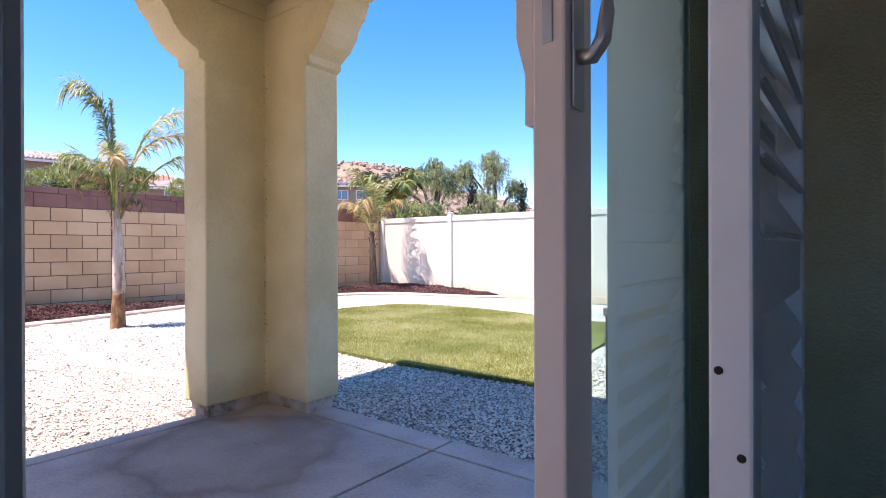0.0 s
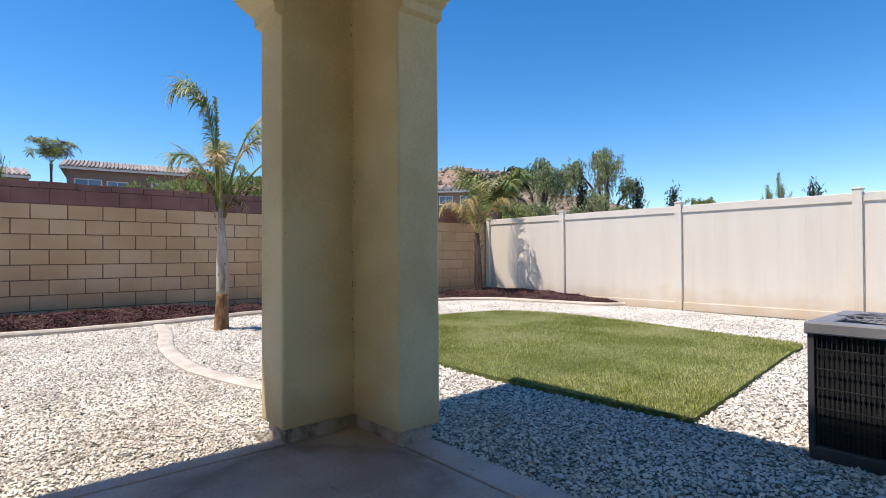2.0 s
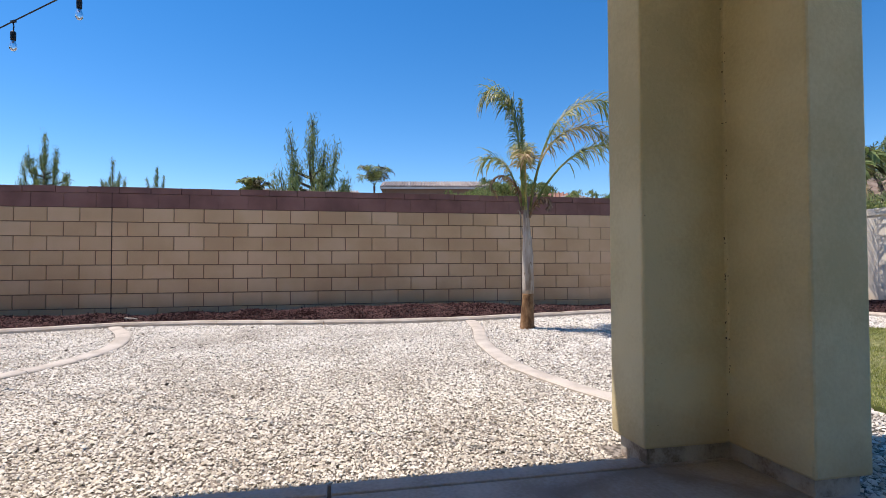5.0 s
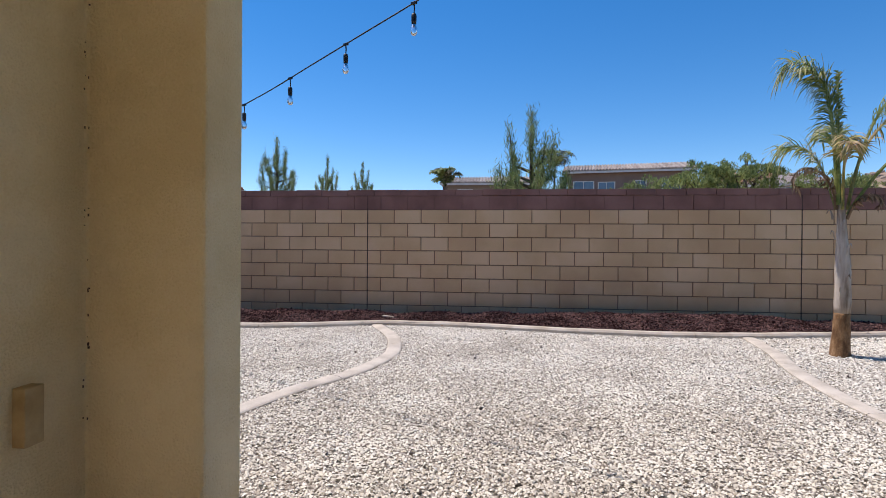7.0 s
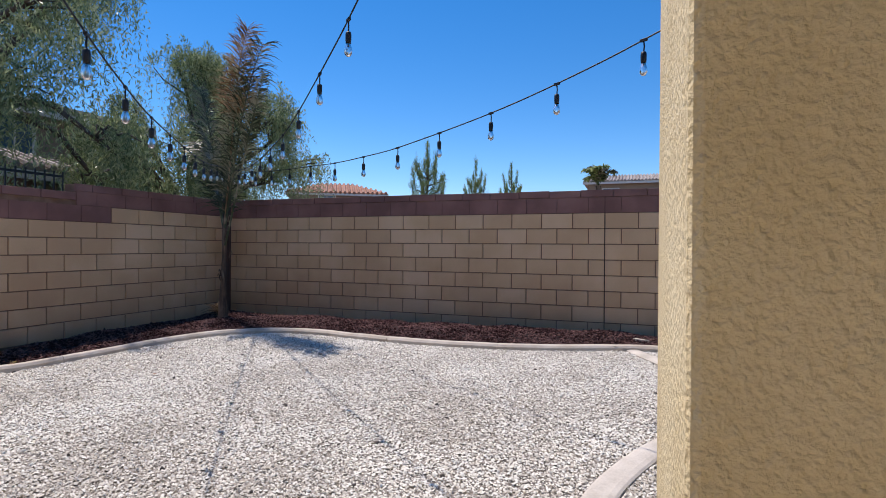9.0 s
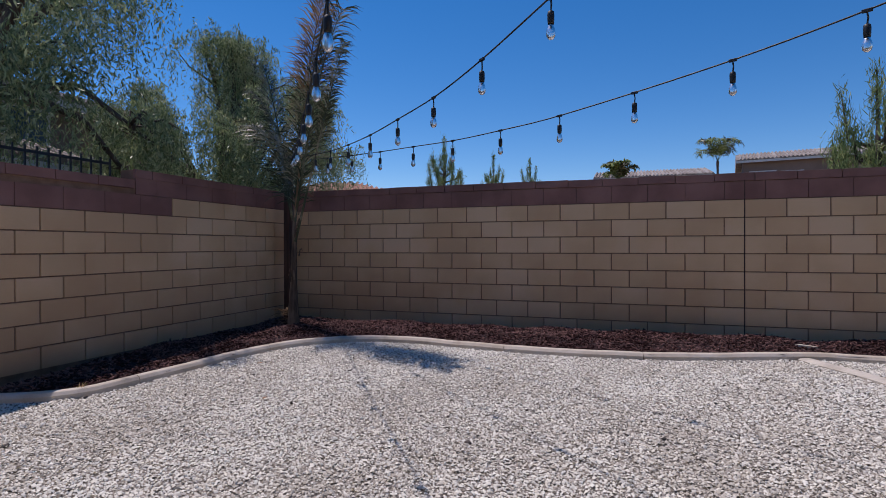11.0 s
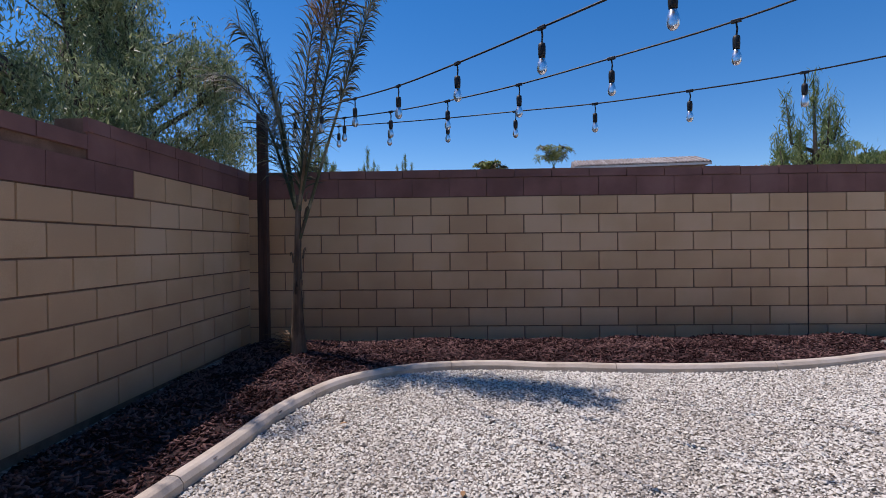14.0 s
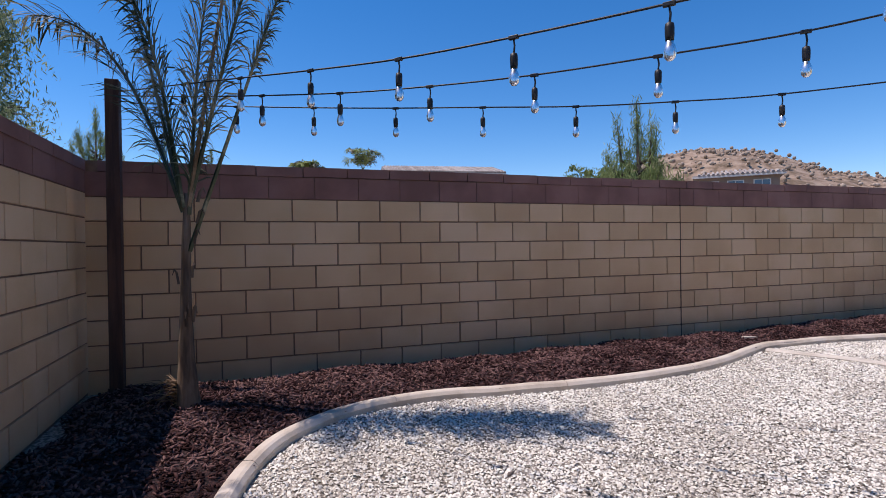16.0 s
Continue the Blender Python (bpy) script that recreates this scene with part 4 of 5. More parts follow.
HALF_V, HALF_F = np.array([(1, 0, -0.25), (0.1, 1, -0.2), (-1, 0.1, -0.25), (0, -1, -0.3), (0.15, 0.1, 0.8)]), OCTA_F[:4]
strew("gravel_stones", -6.2, -2.2, -8.5, 2.6, 0.0138, HALF_V, HALF_F, 0.0108, "loose white and cream crushed stones")
strew("gravel_stones", -9.0, -6.2, -8.5, 2.6, 0.0145, HALF_V, HALF_F, 0.0112, "loose white and cream crushed stones")
strew("gravel_stones", -9.0, 0.5, 2.6, 9.6, 0.0185, HALF_V, HALF_F, 0.0142, "loose white and cream crushed stones")
strew("gravel_stones", -2.2, 0.5, -8.5, 2.6, 0.026, HALF_V, HALF_F, 0.02, "loose white and cream crushed stones")
strew("dark_pebbles", -8.5, -2.2, -8.5, 2.6, 0.42, OCTA_V, OCTA_F, 0.017, "scattered dark pebbles and bark bits on the gravel")
bpy.data.objects["dark_pebbles"].data.materials[0] = M_DARKSTONE


# ---- palms ----
def frond_mesh(rng, length, lift, droop, leaf, hang, density=46, width=0.016, bare=0.22, twist=0.0, hook=4):
    """One feather leaf leaving the origin along +x: an arching rib with leaflets on both sides."""
    bm = bmesh.new()
    n = 16
    p, ang = Vector((0, 0, 0)), radians(lift)
    rib, dirs = [p.copy()], []
    for i in range(n):
        d = Vector((math.cos(ang), twist * (i / n) ** 2, math.sin(ang))).normalized()
        dirs.append(d)
        p = p + d * (length / n)
        rib.append(p.copy())
        ang -= radians(droop) / n * (0.05 + (hook + 1) * ((i + 0.5) / n) ** hook)
    dirs.append(dirs[-1])
    add_tube(bm, rib, [0.016 * (1 - 0.85 * i / n) + 0.002 for i in range(n + 1)], 5)
    for k in range(density):
        t = bare + (1 - bare) * (k + rng.random() * 0.6) / density
        i = min(n - 1, int(t * n))
        a = rib[i].lerp(rib[i + 1], t * n - i)
        d = dirs[i]
        size = leaf * (0.5 + 0.8 * math.sin(math.pi * min(1, 0.12 + 0.8 * t)) ** 0.7) * rng.uniform(0.6, 1.2)
        for s in (-1, 1):
            if rng.random() < 0.08:
                continue
            out = (Vector((0, s, 0)) * rng.uniform(0.4, 0.95) + d * rng.uniform(0.3, 0.95) + Vector((0, 0, rng.uniform(-0.35, 0.45)))).normalized()
            sag = hang * rng.uniform(0.5, 1.5)
            at, step = a.copy(), out.copy()
            w = (d - out * d.dot(out)).normalized() * width * rng.uniform(0.35, 0.6)
            last = (bm.verts.new(at - w * 0.5), bm.verts.new(at + w * 0.5))
            for j in range(3):
                at = at + step * size * 0.36
                step = (step + Vector((0, 0, -0.42 * sag))).normalized()
                if j < 2:
                    nxt = (bm.verts.new(at - w), bm.verts.new(at + w))
                    bm.faces.new((last[0], last[1], nxt[1], nxt[0]))
                    last = nxt
                else:
                    bm.faces.new((last[0], last[1], bm.verts.new(at)))
    return bm


def palm(label, at, trunk, fronds, seed, lower=None, sheath=M_TRUNK_HI, crown_r=0.045, lush=1.0, leaf_w=0.014):
    """trunk: (height, radius) pairs; fronds: (heading, lift, length, droop, leaf, hang, material, height, hook, bare share)."""
    rng = random.Random(seed)
    p = thing("palm_tree", label, "palm tree", at=at)
    def stem(z0, z1):
        bm = bmesh.new()
        pts, rad = [], []
        steps = 22
        for i in range(steps + 1):
            z = z0 + (z1 - z0) * i / steps
            for (za, ra), (zb, rb) in zip(trunk, trunk[1:]):
                if za <= z <= zb + 1e-6:
                    r = ra + (rb - ra) * (z - za) / (zb - za)
            pts.append((0.012 * math.sin(z * 3 + seed), 0.012 * math.cos(z * 2.3 + seed), z))
            rad.append(r)
        add_tube(bm, pts, rad, 16)
        for v in bm.verts:
            k = 1 + 0.10 * noise.noise(Vector((v.co.x * 30, v.co.y * 30, v.co.z * 4 + seed))) + 0.05 * noise.noise(v.co * 60)
            v.co.x *= k
            v.co.y *= k
        return bm
    z0, top = trunk[0][0], trunk[-1][0]
    if lower:
        part("lower_trunk", stem(z0, lower), M_TRUNK_LO, p, "rough brown cut trunk base", True)
        part("upper_trunk", stem(lower, top), sheath, p, "pale papery sheathed trunk", True)
    else:
        part("trunk", stem(z0, top), sheath, p, "", True)
    # old sheath strips peeling off the trunk
    for i in range(9):
        a, z = rng.uniform(0, 6.28), rng.uniform(z0 + (top - z0) * 0.3, top)
        r = 0.075
        bm = bmesh.new()
        pts = [(math.cos(a) * r * (1 + 0.25 * j), math.sin(a) * r * (1 + 0.25 * j), z - 0.02 + 0.11 * j - 0.03 * j * j) for j in range(4)]
        add_tube(bm, pts, [0.012, 0.010, 0.007, 0.003], 4)
        part("sheath_strip", bm, sheath, p)
    for heading, lift, length, droop, leaf, hang, material, z, hook, bare in fronds:
        ob = part("frond", frond_mesh(rng, length, lift, droop, leaf, hang, density=int((30 + 30 * length) * lush), width=leaf_w, twist=rng.uniform(-0.12, 0.12), hook=hook, bare=bare), material, p)
        ob.matrix_basis = pose(crown_r * math.cos(radians(heading)), crown_r * math.sin(radians(heading)), z, 0, 0, heading)
    return p


G, Y, D_, R = M_FROND, M_FROND_Y, M_FROND_D, M_FROND_DRY
palm("young queen palm with arching yellow-green fronds and whitish trunk", (-7.24, 3.02, 0.05),
     [(-0.05, 0.1), (0.1, 0.085), (0.42, 0.068), (0.6, 0.075), (0.95, 0.07), (1.25, 0.045), (1.5, 0.036), (1.75, 0.022)],
     [(-108, 89, 1.85, 215, 0.34, 1.7, G, 1.5, 7, 0.55), (-112, 76, 1.05, 200, 0.3, 1.4, G, 1.5, 3, 0.35), (-85, 88, 1.55, 150, 0.26, 1.5, G, 1.55, 7, 0.5), (72, 82, 2.0, 200, 0.34, 1.6, Y, 1.5, 1.2, 0.35),
      (80, 80, 2.4, 175, 0.34, 1.5, G, 1.5, 1.6, 0.35), (62, 62, 2.2, 185, 0.3, 1.7, G, 1.45, 1.0, 0.35), (-25, 82, 1.0, 190, 0.2, 1.6, Y, 1.5, 2.5, 0.5), (165, 84, 1.3, 170, 0.22, 1.5, G, 1.5, 3, 0.5),
      (-60, 88, 1.35, 6, 0.05, 0.3, G, 1.55, 4, 0.3), (-95, 80, 0.85, 245, 0.13, 1.6, R, 1.5, 1.5, 0.2), (40, 70, 0.5, 220, 0.1, 1.6, R, 1.4, 1.5, 0.2)], 5, lower=0.45)
palm("small yellowing palm drooping in the mulch by the vinyl fence", (-8.62, 8.85, 0.05),
     [(-0.05, 0.11), (0.2, 0.095), (0.9, 0.07), (1.25, 0.055), (1.55, 0.03)],
     [(-60, 66, 1.2, 175, 0.32, 1.4, Y, 1.4, 2.5, 0.2), (-120, 64, 1.15, 170, 0.32, 1.5, Y, 1.4, 2.5, 0.2), (180, 60, 1.1, 160, 0.28, 1.4, Y, 1.4, 3, 0.2), (20, 65, 1.15, 165, 0.28, 1.4, Y, 1.4, 3, 0.2),
      (60, 80, 1.5, 90, 0.26, 0.9, G, 1.4, 3, 0.25), (-30, 76, 1.4, 130, 0.26, 1.0, G, 1.4, 3, 0.25), (-90, 82, 1.7, 110, 0.24, 0.9, G, 1.4, 3, 0.3)], 6, sheath=M_TRUNK_DK)
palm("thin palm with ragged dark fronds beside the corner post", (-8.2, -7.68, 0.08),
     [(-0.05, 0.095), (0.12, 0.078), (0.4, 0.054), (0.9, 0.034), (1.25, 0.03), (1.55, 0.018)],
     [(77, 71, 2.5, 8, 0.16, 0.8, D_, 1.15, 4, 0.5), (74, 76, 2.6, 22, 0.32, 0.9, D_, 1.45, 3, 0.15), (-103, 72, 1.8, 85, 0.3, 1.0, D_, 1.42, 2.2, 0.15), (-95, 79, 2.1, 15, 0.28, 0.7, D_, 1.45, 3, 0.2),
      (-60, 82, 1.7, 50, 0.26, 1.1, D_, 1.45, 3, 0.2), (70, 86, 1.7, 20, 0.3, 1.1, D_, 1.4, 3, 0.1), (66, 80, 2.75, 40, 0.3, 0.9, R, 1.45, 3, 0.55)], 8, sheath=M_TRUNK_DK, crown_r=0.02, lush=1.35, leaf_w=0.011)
bm = bmesh.new()
rng = random.Random(4)
for i in range(26):
    a, l = rng.uniform(-2.6, -0.2), rng.uniform(0.1, 0.26)
    b = Vector((-8.15, -7.75, 0.2 + rng.uniform(0, 0.16)))
    d = Vector((math.cos(a), math.sin(a), rng.uniform(-0.1, 0.5)))
    add_tube(bm, [b, b + d * l * 0.6, b + d * l + Vector((0, 0, -0.04))], [0.004, 0.003, 0.001], 4)
tagged(link_mesh("dry_grass_tuft", bm, M_FROND_DRY), "straw coloured dry fibres at the foot of the palm", "dry tuft", kind="stuff")

# ---- corner post and string lights ----
tagged(link_mesh("corner_post", box((-8.92, -8.295, -0.1), (-8.825, -8.2, 2.55), 0.006), M_WOODPOST), "dark stained square timber post in the wall corner", "post")


def string_light(label, heading, sag, first, pitch, count, end, x0=-8.87, y0=-8.22):
    """A cable from the corner post, its height given along its run, with sockets and clear bulbs."""
    s = thing("string_light", label, "string lights", group="string lights")
    h = radians(heading)
    c, sn = math.cos(h), math.sin(h)
    line = smooth_line([(u, 0, z) for u, z in sag], 0.12)
    pts = [Vector((x0 + p.x * c, y0 + p.x * sn, p.z)) for p in line]
    part("cable", add_tube(bmesh.new(), pts, 0.0048, 6), M_BLACK, s, smooth=True)
    bm = bmesh.new()
    add_box(bm, (-0.022, -0.008, -0.012), (0.022, 0.008, 0.008), 0.003)
    add_tube(bm, [(0, 0, -0.01), (0.004, 0, -0.045), (0, 0, -0.085)], 0.0045, 6)
    for v in bm.verts:
        v.co.z *= 0.85
    neck = bm
    sock = None
    for i in range(count):
        u = first + i * pitch
        if u > end:
            break
        for a, b in zip(line, line[1:]):
            if a.x <= u <= b.x:
                z = a.z + (b.z - a.z) * (u - a.x) / (b.x - a.x)
        m = pose(x0 + u * c, y0 + u * sn, z, 0, 0, heading)
        if sock is None:
            sock = part("hanger", neck, M_BLACK, s)
            body = part("socket", lathe([(0.009, -0.068), (0.015, -0.072), (0.017, -0.086), (0.0165, -0.116), (0.0155, -0.122), (0.015, -0.132)], 12), M_BLACK, sock, "black rubber bulb socket", True)
            bulb = part("bulb", lathe([(0.012, -0.131), (0.0145, -0.142), (0.02, -0.157), (0.023, -0.175), (0.0205, -0.191), (0.011, -0.203), (0.002, -0.206)], 12), M_BULB, sock, "clear glass bulb", True)
            bulb.visible_shadow = False
            sock.matrix_basis = m
        else:
            hg = new("hanger", sock.data)
            hg.parent, hg.matrix_basis = s, m
            for kid in (body, bulb):
                o = new(kid.name.split(".")[0], kid.data)
                o.parent, o.visible_shadow = hg, kid.visible_shadow
                o["label"] = kid["label"]
    return s


LBL = "black string light cable with clear bulbs strung over the yard"
string_light(LBL, 36.9, [(0.02, 2.46), (0.9, 2.36), (1.5, 2.29), (2.12, 2.217), (2.75, 2.152), (3.4, 2.117), (4.0, 2.098), (4.6, 2.085), (5.35, 2.08), (5.85, 2.11), (6.4, 2.165), (7.0, 2.26), (8.2, 2.53), (11.0, 3.14)], 0.905, 0.613, 16, 9.8)
string_light(LBL, 47.7, [(0.02, 2.43), (0.8, 2.33), (1.95, 2.21), (2.7, 2.165), (3.3, 2.15), (3.87, 2.16), (4.47, 2.178), (5.0, 2.235), (5.53, 2.325), (6.18, 2.45), (6.5, 2.53), (8.25, 2.96)], 0.794, 0.6125, 13, 7.9)
string_light(LBL, 59.2, [(0.02, 2.40), (1.0, 2.31), (2.0, 2.235), (2.8, 2.19), (3.45, 2.155), (4.05, 2.147), (4.7, 2.155), (5.9, 2.238), (6.76, 2.35), (7.4, 2.47), (8.25, 2.63), (10.0, 2.95), (12.15, 2.99)], 0.942, 0.62, 18, 11.7, -8.95, -8.16)


# ---- trees ----
def leaf_cloud(name, rng, centres, spread, count, size, material, parent, hang=0.0, flat=1.0, thin=0.11):
    """Leaves gathered round branch ends; with hang they string downwards."""
    n = count
    idx = rng.randint(0, len(centres), n)
    c = np.array(centres)[idx]
    off = rng.normal(0, 1, (n, 3)) * spread * np.array([1, 1, flat])
    p = c + off
    mats = turns(rng, n, 1.0)
    if hang:
        per = 20
        m = n // per
        heads = np.concatenate([np.array(centres)[::3], np.array(centres)[6::7]])
        idx = rng.randint(0, len(heads), m)
        top = heads[idx] + rng.normal(0, 1, (m, 3)) * spread * np.array([0.35, 0.35, 0.3])
        long = hang * rng.uniform(0.3, 1.0, m)
        turn = rng.uniform(0, 6.283, m)
        reach = spread * rng.uniform(0.2, 1.9, m)
        arch = np.stack([np.cos(turn) * reach, np.sin(turn) * reach], 1)
        k = np.tile(np.arange(per) / (per - 1), m)
        sway = np.repeat(rng.normal(0, 0.12, (m, 2)), per, 0) * k[:, None] * hang + np.repeat(arch, per, 0) * (k[:, None] ** 0.6)
        p = np.repeat(top, per, 0) + np.concatenate([sway, -(k ** 1.5 * np.repeat(long, per))[:, None]], 1) + rng.normal(0, size * 0.22, (m * per, 3))
        n = m * per
        mats = turns(rng, n, 0.55) @ np.array([(0, 0, 1), (0, 1, 0), (-1, 0, 0)], float)
    if flat > 1.2:
        mats = turns(rng, n, 0.5) @ np.array([(0, 0, 1), (0, 1, 0), (-1, 0, 0)], float)
    V = np.array([(-0.5, 0, 0), (0, -thin, 0.02), (0.5, 0, 0), (0, thin, 0.02)], float)
    sc = size * rng.uniform(0.6, 1.4, n)
    return many(name, V, np.array([(0, 1, 2, 3)]), p, mats * sc[:, None, None], material, parent)


def broad_tree(label, at, height, radius, seed, material=M_PEPPER, leaves=9000, size=0.17, hang=1.0, trunk_r=0.16, name="tree", bare=0.32):
    rng = np.random.RandomState(seed)
    t = thing(name, label, "tree", at=at)
    bm = bmesh.new()
    fork = height * bare
    add_tube(bm, [(0, 0, -0.3), (0.05, 0.03, fork * 0.5), (0, 0.08, fork)], [trunk_r * 1.2, trunk_r, trunk_r * 0.85], 9)
    ends = []
    limbs = 9
    for i in range(limbs):
        a = 2 * math.pi * (i + rng.rand() * 0.7) / limbs
        out, up = radius * rng.uniform(0.35, 0.85), rng.uniform(0.55, 1.0) * (height - fork)
        p0 = Vector((0, 0.08, fork * rng.uniform(0.75, 1)))
        p2 = Vector((math.cos(a) * out, math.sin(a) * out, fork + up * (1.0 - 0.35 * (out / radius) ** 2)))
        p1 = p0.lerp(p2, 0.5) + Vector((0, 0, 0.12 * height))
        add_tube(bm, [p0, p1, p2], [trunk_r * 0.6, trunk_r * 0.35, trunk_r * 0.1], 6)
        for j in range(6):
            q = p0.lerp(p2, rng.uniform(0.4, 1.0)) + Vector(rng.normal(0, 0.24, 3)) * radius
            q.z = min(q.z, height * 0.99)
            add_tube(bm, [p1, p1.lerp(q, 0.6) + Vector((0, 0, 0.1)), q], [trunk_r * 0.25, trunk_r * 0.14, 0.01], 5)
            ends.append(tuple(q))
        ends.append(tuple(p2))
    part("trunk", bm, M_BARK, t, smooth=True)
    crown = leaf_cloud("crown", rng, ends, radius * 0.2, leaves, size, material, t, hang=hang, flat=0.8)
    return t


def weeping_tree(label, at, height, radius, seed, leaves, size=0.1, hang=1.3, bare=0.35, lobes=13):
    """A pepper tree: limbs to uneven lobes, each hung with strings of fine leaves, sky between them."""
    rng = np.random.RandomState(seed)
    t = thing("pepper_tree", label, "tree", at=at)
    bm = bmesh.new()
    fork = height * bare
    add_tube(bm, [(0, 0, -0.3), (0.12, 0.05, fork * 0.5), (0, 0.1, fork)], [0.24, 0.2, 0.17], 9)
    heads = []
    for i in range(lobes):
        a = 2.4 * i + rng.uniform(-0.3, 0.3)
        out = radius * math.sqrt((i + 0.4) / lobes) * rng.uniform(0.8, 1.0)
        r = radius * rng.uniform(0.16, 0.32)
        top = height - 0.5 * height * (out / radius) ** 2 * rng.uniform(0.3, 1.1) - rng.uniform(0.0, 0.16) * height
        if i % 3 == 2:
            top *= rng.uniform(0.52, 0.72)
        c = Vector((math.cos(a) * out, math.sin(a) * out, top - r))
        p0 = Vector((0, 0.1, fork * rng.uniform(0.8, 1)))
        mid = p0.lerp(c, 0.55) + Vector((rng.uniform(-0.2, 0.2), rng.uniform(-0.2, 0.2), 0.08 * height))
        add_tube(bm, [p0, p0.lerp(mid, 0.5) + Vector((0, 0, 0.1)), mid, c], [0.12, 0.085, 0.06, 0.03], 6)
        for j in range(9):
            d = Vector(rng.normal(0, 1, 3))
            d.z = abs(d.z) * 0.9 + 0.05
            q = c + d.normalized() * r * rng.uniform(0.6, 1.0)
            add_tube(bm, [mid.lerp(c, 0.6), mid.lerp(q, 0.75) + Vector((0, 0, 0.08)), q], [0.028, 0.018, 0.006], 4)
            for _ in range(5):
                heads.append(tuple(q + Vector(rng.normal(0, 0.17, 3)) * r))
    part("trunk", bm, M_BARK, t, smooth=True)
    per = 22
    m = leaves // per
    h = np.array(heads)
    start = h[rng.randint(0, len(h), m)] + rng.normal(0, 0.08, (m, 3))
    long = hang * rng.uniform(0.15, 1.0, m) ** 1.3
    turn = rng.uniform(0, 2 * np.pi, m)
    reach = rng.uniform(0.05, 0.45, m)
    k = np.tile(np.linspace(0, 1, per), m)
    side = np.repeat(np.stack([np.cos(turn) * reach, np.sin(turn) * reach], 1), per, 0) * (k[:, None] ** 0.6)
    drop = np.repeat(long, per) * k ** 1.4 - 0.1 * np.sin(np.pi * np.minimum(1, k * 2))
    p = np.repeat(start, per, 0) + np.concatenate([side, -drop[:, None]], 1) + rng.normal(0, 0.03, (m * per, 3))
    mats = turns(rng, m * per, 0.6) @ np.array([(0, 0, 1), (0, 1, 0), (-1, 0, 0)], float)
    sc = size * rng.uniform(0.6, 1.4, m * per)
    V = np.array([(-0.5, 0, 0), (0, -0.11, 0.02), (0.5, 0, 0), (0, 0.11, 0.02)], float)
    many("crown", V, np.array([(0, 1, 2, 3)]), p, mats * sc[:, None, None], M_PEPPER, t)
    return t


def pine(label, at, height, radius, seed, leaves=9500, material=M_PINE, shoots=34, size=0.17):
    """A young conifer: tiers of upswept shoots clothed in tufts."""
    rng = np.random.RandomState(seed)
    t = thing("pine_tree", label, "tree", at=at)
    bm = bmesh.new()
    add_tube(bm, [(0, 0, -0.3), (0.04, 0.02, height * 0.5), (0, 0, height)], [radius * 0.08, radius * 0.05, 0.012], 7)
    cents = []
    for z in np.linspace(height * 0.8, height, 7):
        cents.append((0, 0, z))
    for i in range(shoots):
        a, z = i * 2.4, height * (0.14 + 0.58 * (i / shoots) ** 1.2)
        out = radius * (1 - 0.6 * i / shoots) * rng.uniform(0.55, 1.15)
        rise = height * rng.uniform(0.04, 0.2)
        mid = Vector((math.cos(a) * out * 0.8, math.sin(a) * out * 0.8, z + out * 0.3))
        tip = Vector((math.cos(a) * out, math.sin(a) * out, mid.z + rise))
        add_tube(bm, [(0, 0, z), mid, tip], [radius * 0.03, radius * 0.02, 0.006], 5)
        for k in np.linspace(0.25, 1, 4):
            cents.append(tuple(mid.lerp(tip, k)))
        cents.append(tuple(Vector((0, 0, z)).lerp(mid, 0.75) + Vector(rng.normal(0, 0.05, 3)) * radius))
    part("trunk", bm, M_BARK, t, smooth=True)
    leaf_cloud("crown", rng, cents, radius * 0.042, leaves, size, material, t, flat=2.4, thin=0.04)
    return t


def cypress(label, at, height, radius, seed):
    rng = np.random.RandomState(seed)
    t = thing("cypress_tree", label, "tree", at=at)
    part("trunk", add_tube(bmesh.new(), [(0, 0, -0.3), (0, 0, height * 0.9)], [radius * 0.2, 0.02], 6), M_BARK, t)
    cents = [(radius * math.sin(k * 2.4) * (1 - z / height) * 0.6, radius * math.cos(k * 2.4) * (1 - z / height) * 0.6, z) for k, z in enumerate(np.linspace(0.3, height * 0.96, 60))]
    leaf_cloud("crown", rng, cents, radius * 0.3, 1500, 0.2, M_CYPRESS, t, flat=1.6)
    return t


def far_palm(label, at, height, spread, seed):
    rng = random.Random(seed)
    p = thing("fan_palm", label, "palm tree", at=at)
    part("trunk", add_tube(bmesh.new(), [(0, 0, -0.4), (0.1, 0, height * 0.5), (0, 0, height)], [0.22, 0.17, 0.16], 8), M_TRUNK_DK, p)
    for i in range(13):
        ob = part("frond", frond_mesh(rng, spread, rng.uniform(45, 85), rng.uniform(130, 190), spread * 0.22, 1.1, density=44, width=0.07), M_FROND_D if i % 2 else M_SHRUB, p)
        ob.matrix_basis = pose(0, 0, height, 0, 0, i * 27.7)
    return p


def at_bearing(x, y, bearing, d, z=0.0):
    return (x + d * math.cos(radians(bearing)), y + d * math.sin(radians(bearing)), z)


# south side: weeping pepper trees over the wall
weeping_tree("weeping pepper tree with grey-green hanging leaves", (-8.0, -13.6, 0.0), 8.4, 3.4, 21, 100000, hang=3.0, bare=0.45, lobes=20)
weeping_tree("weeping pepper tree with grey-green hanging leaves", (-13.5, -13.6, 0.0), 6.9, 3.4, 22, 120000, hang=2.2, bare=0.22, lobes=30)
broad_tree("leafy shrub beside the neighbour's house", (-12.6, -12.0, 0.0), 3.3, 0.8, 23, M_SHRUB, 2600, 0.13, 0.5, 0.08)
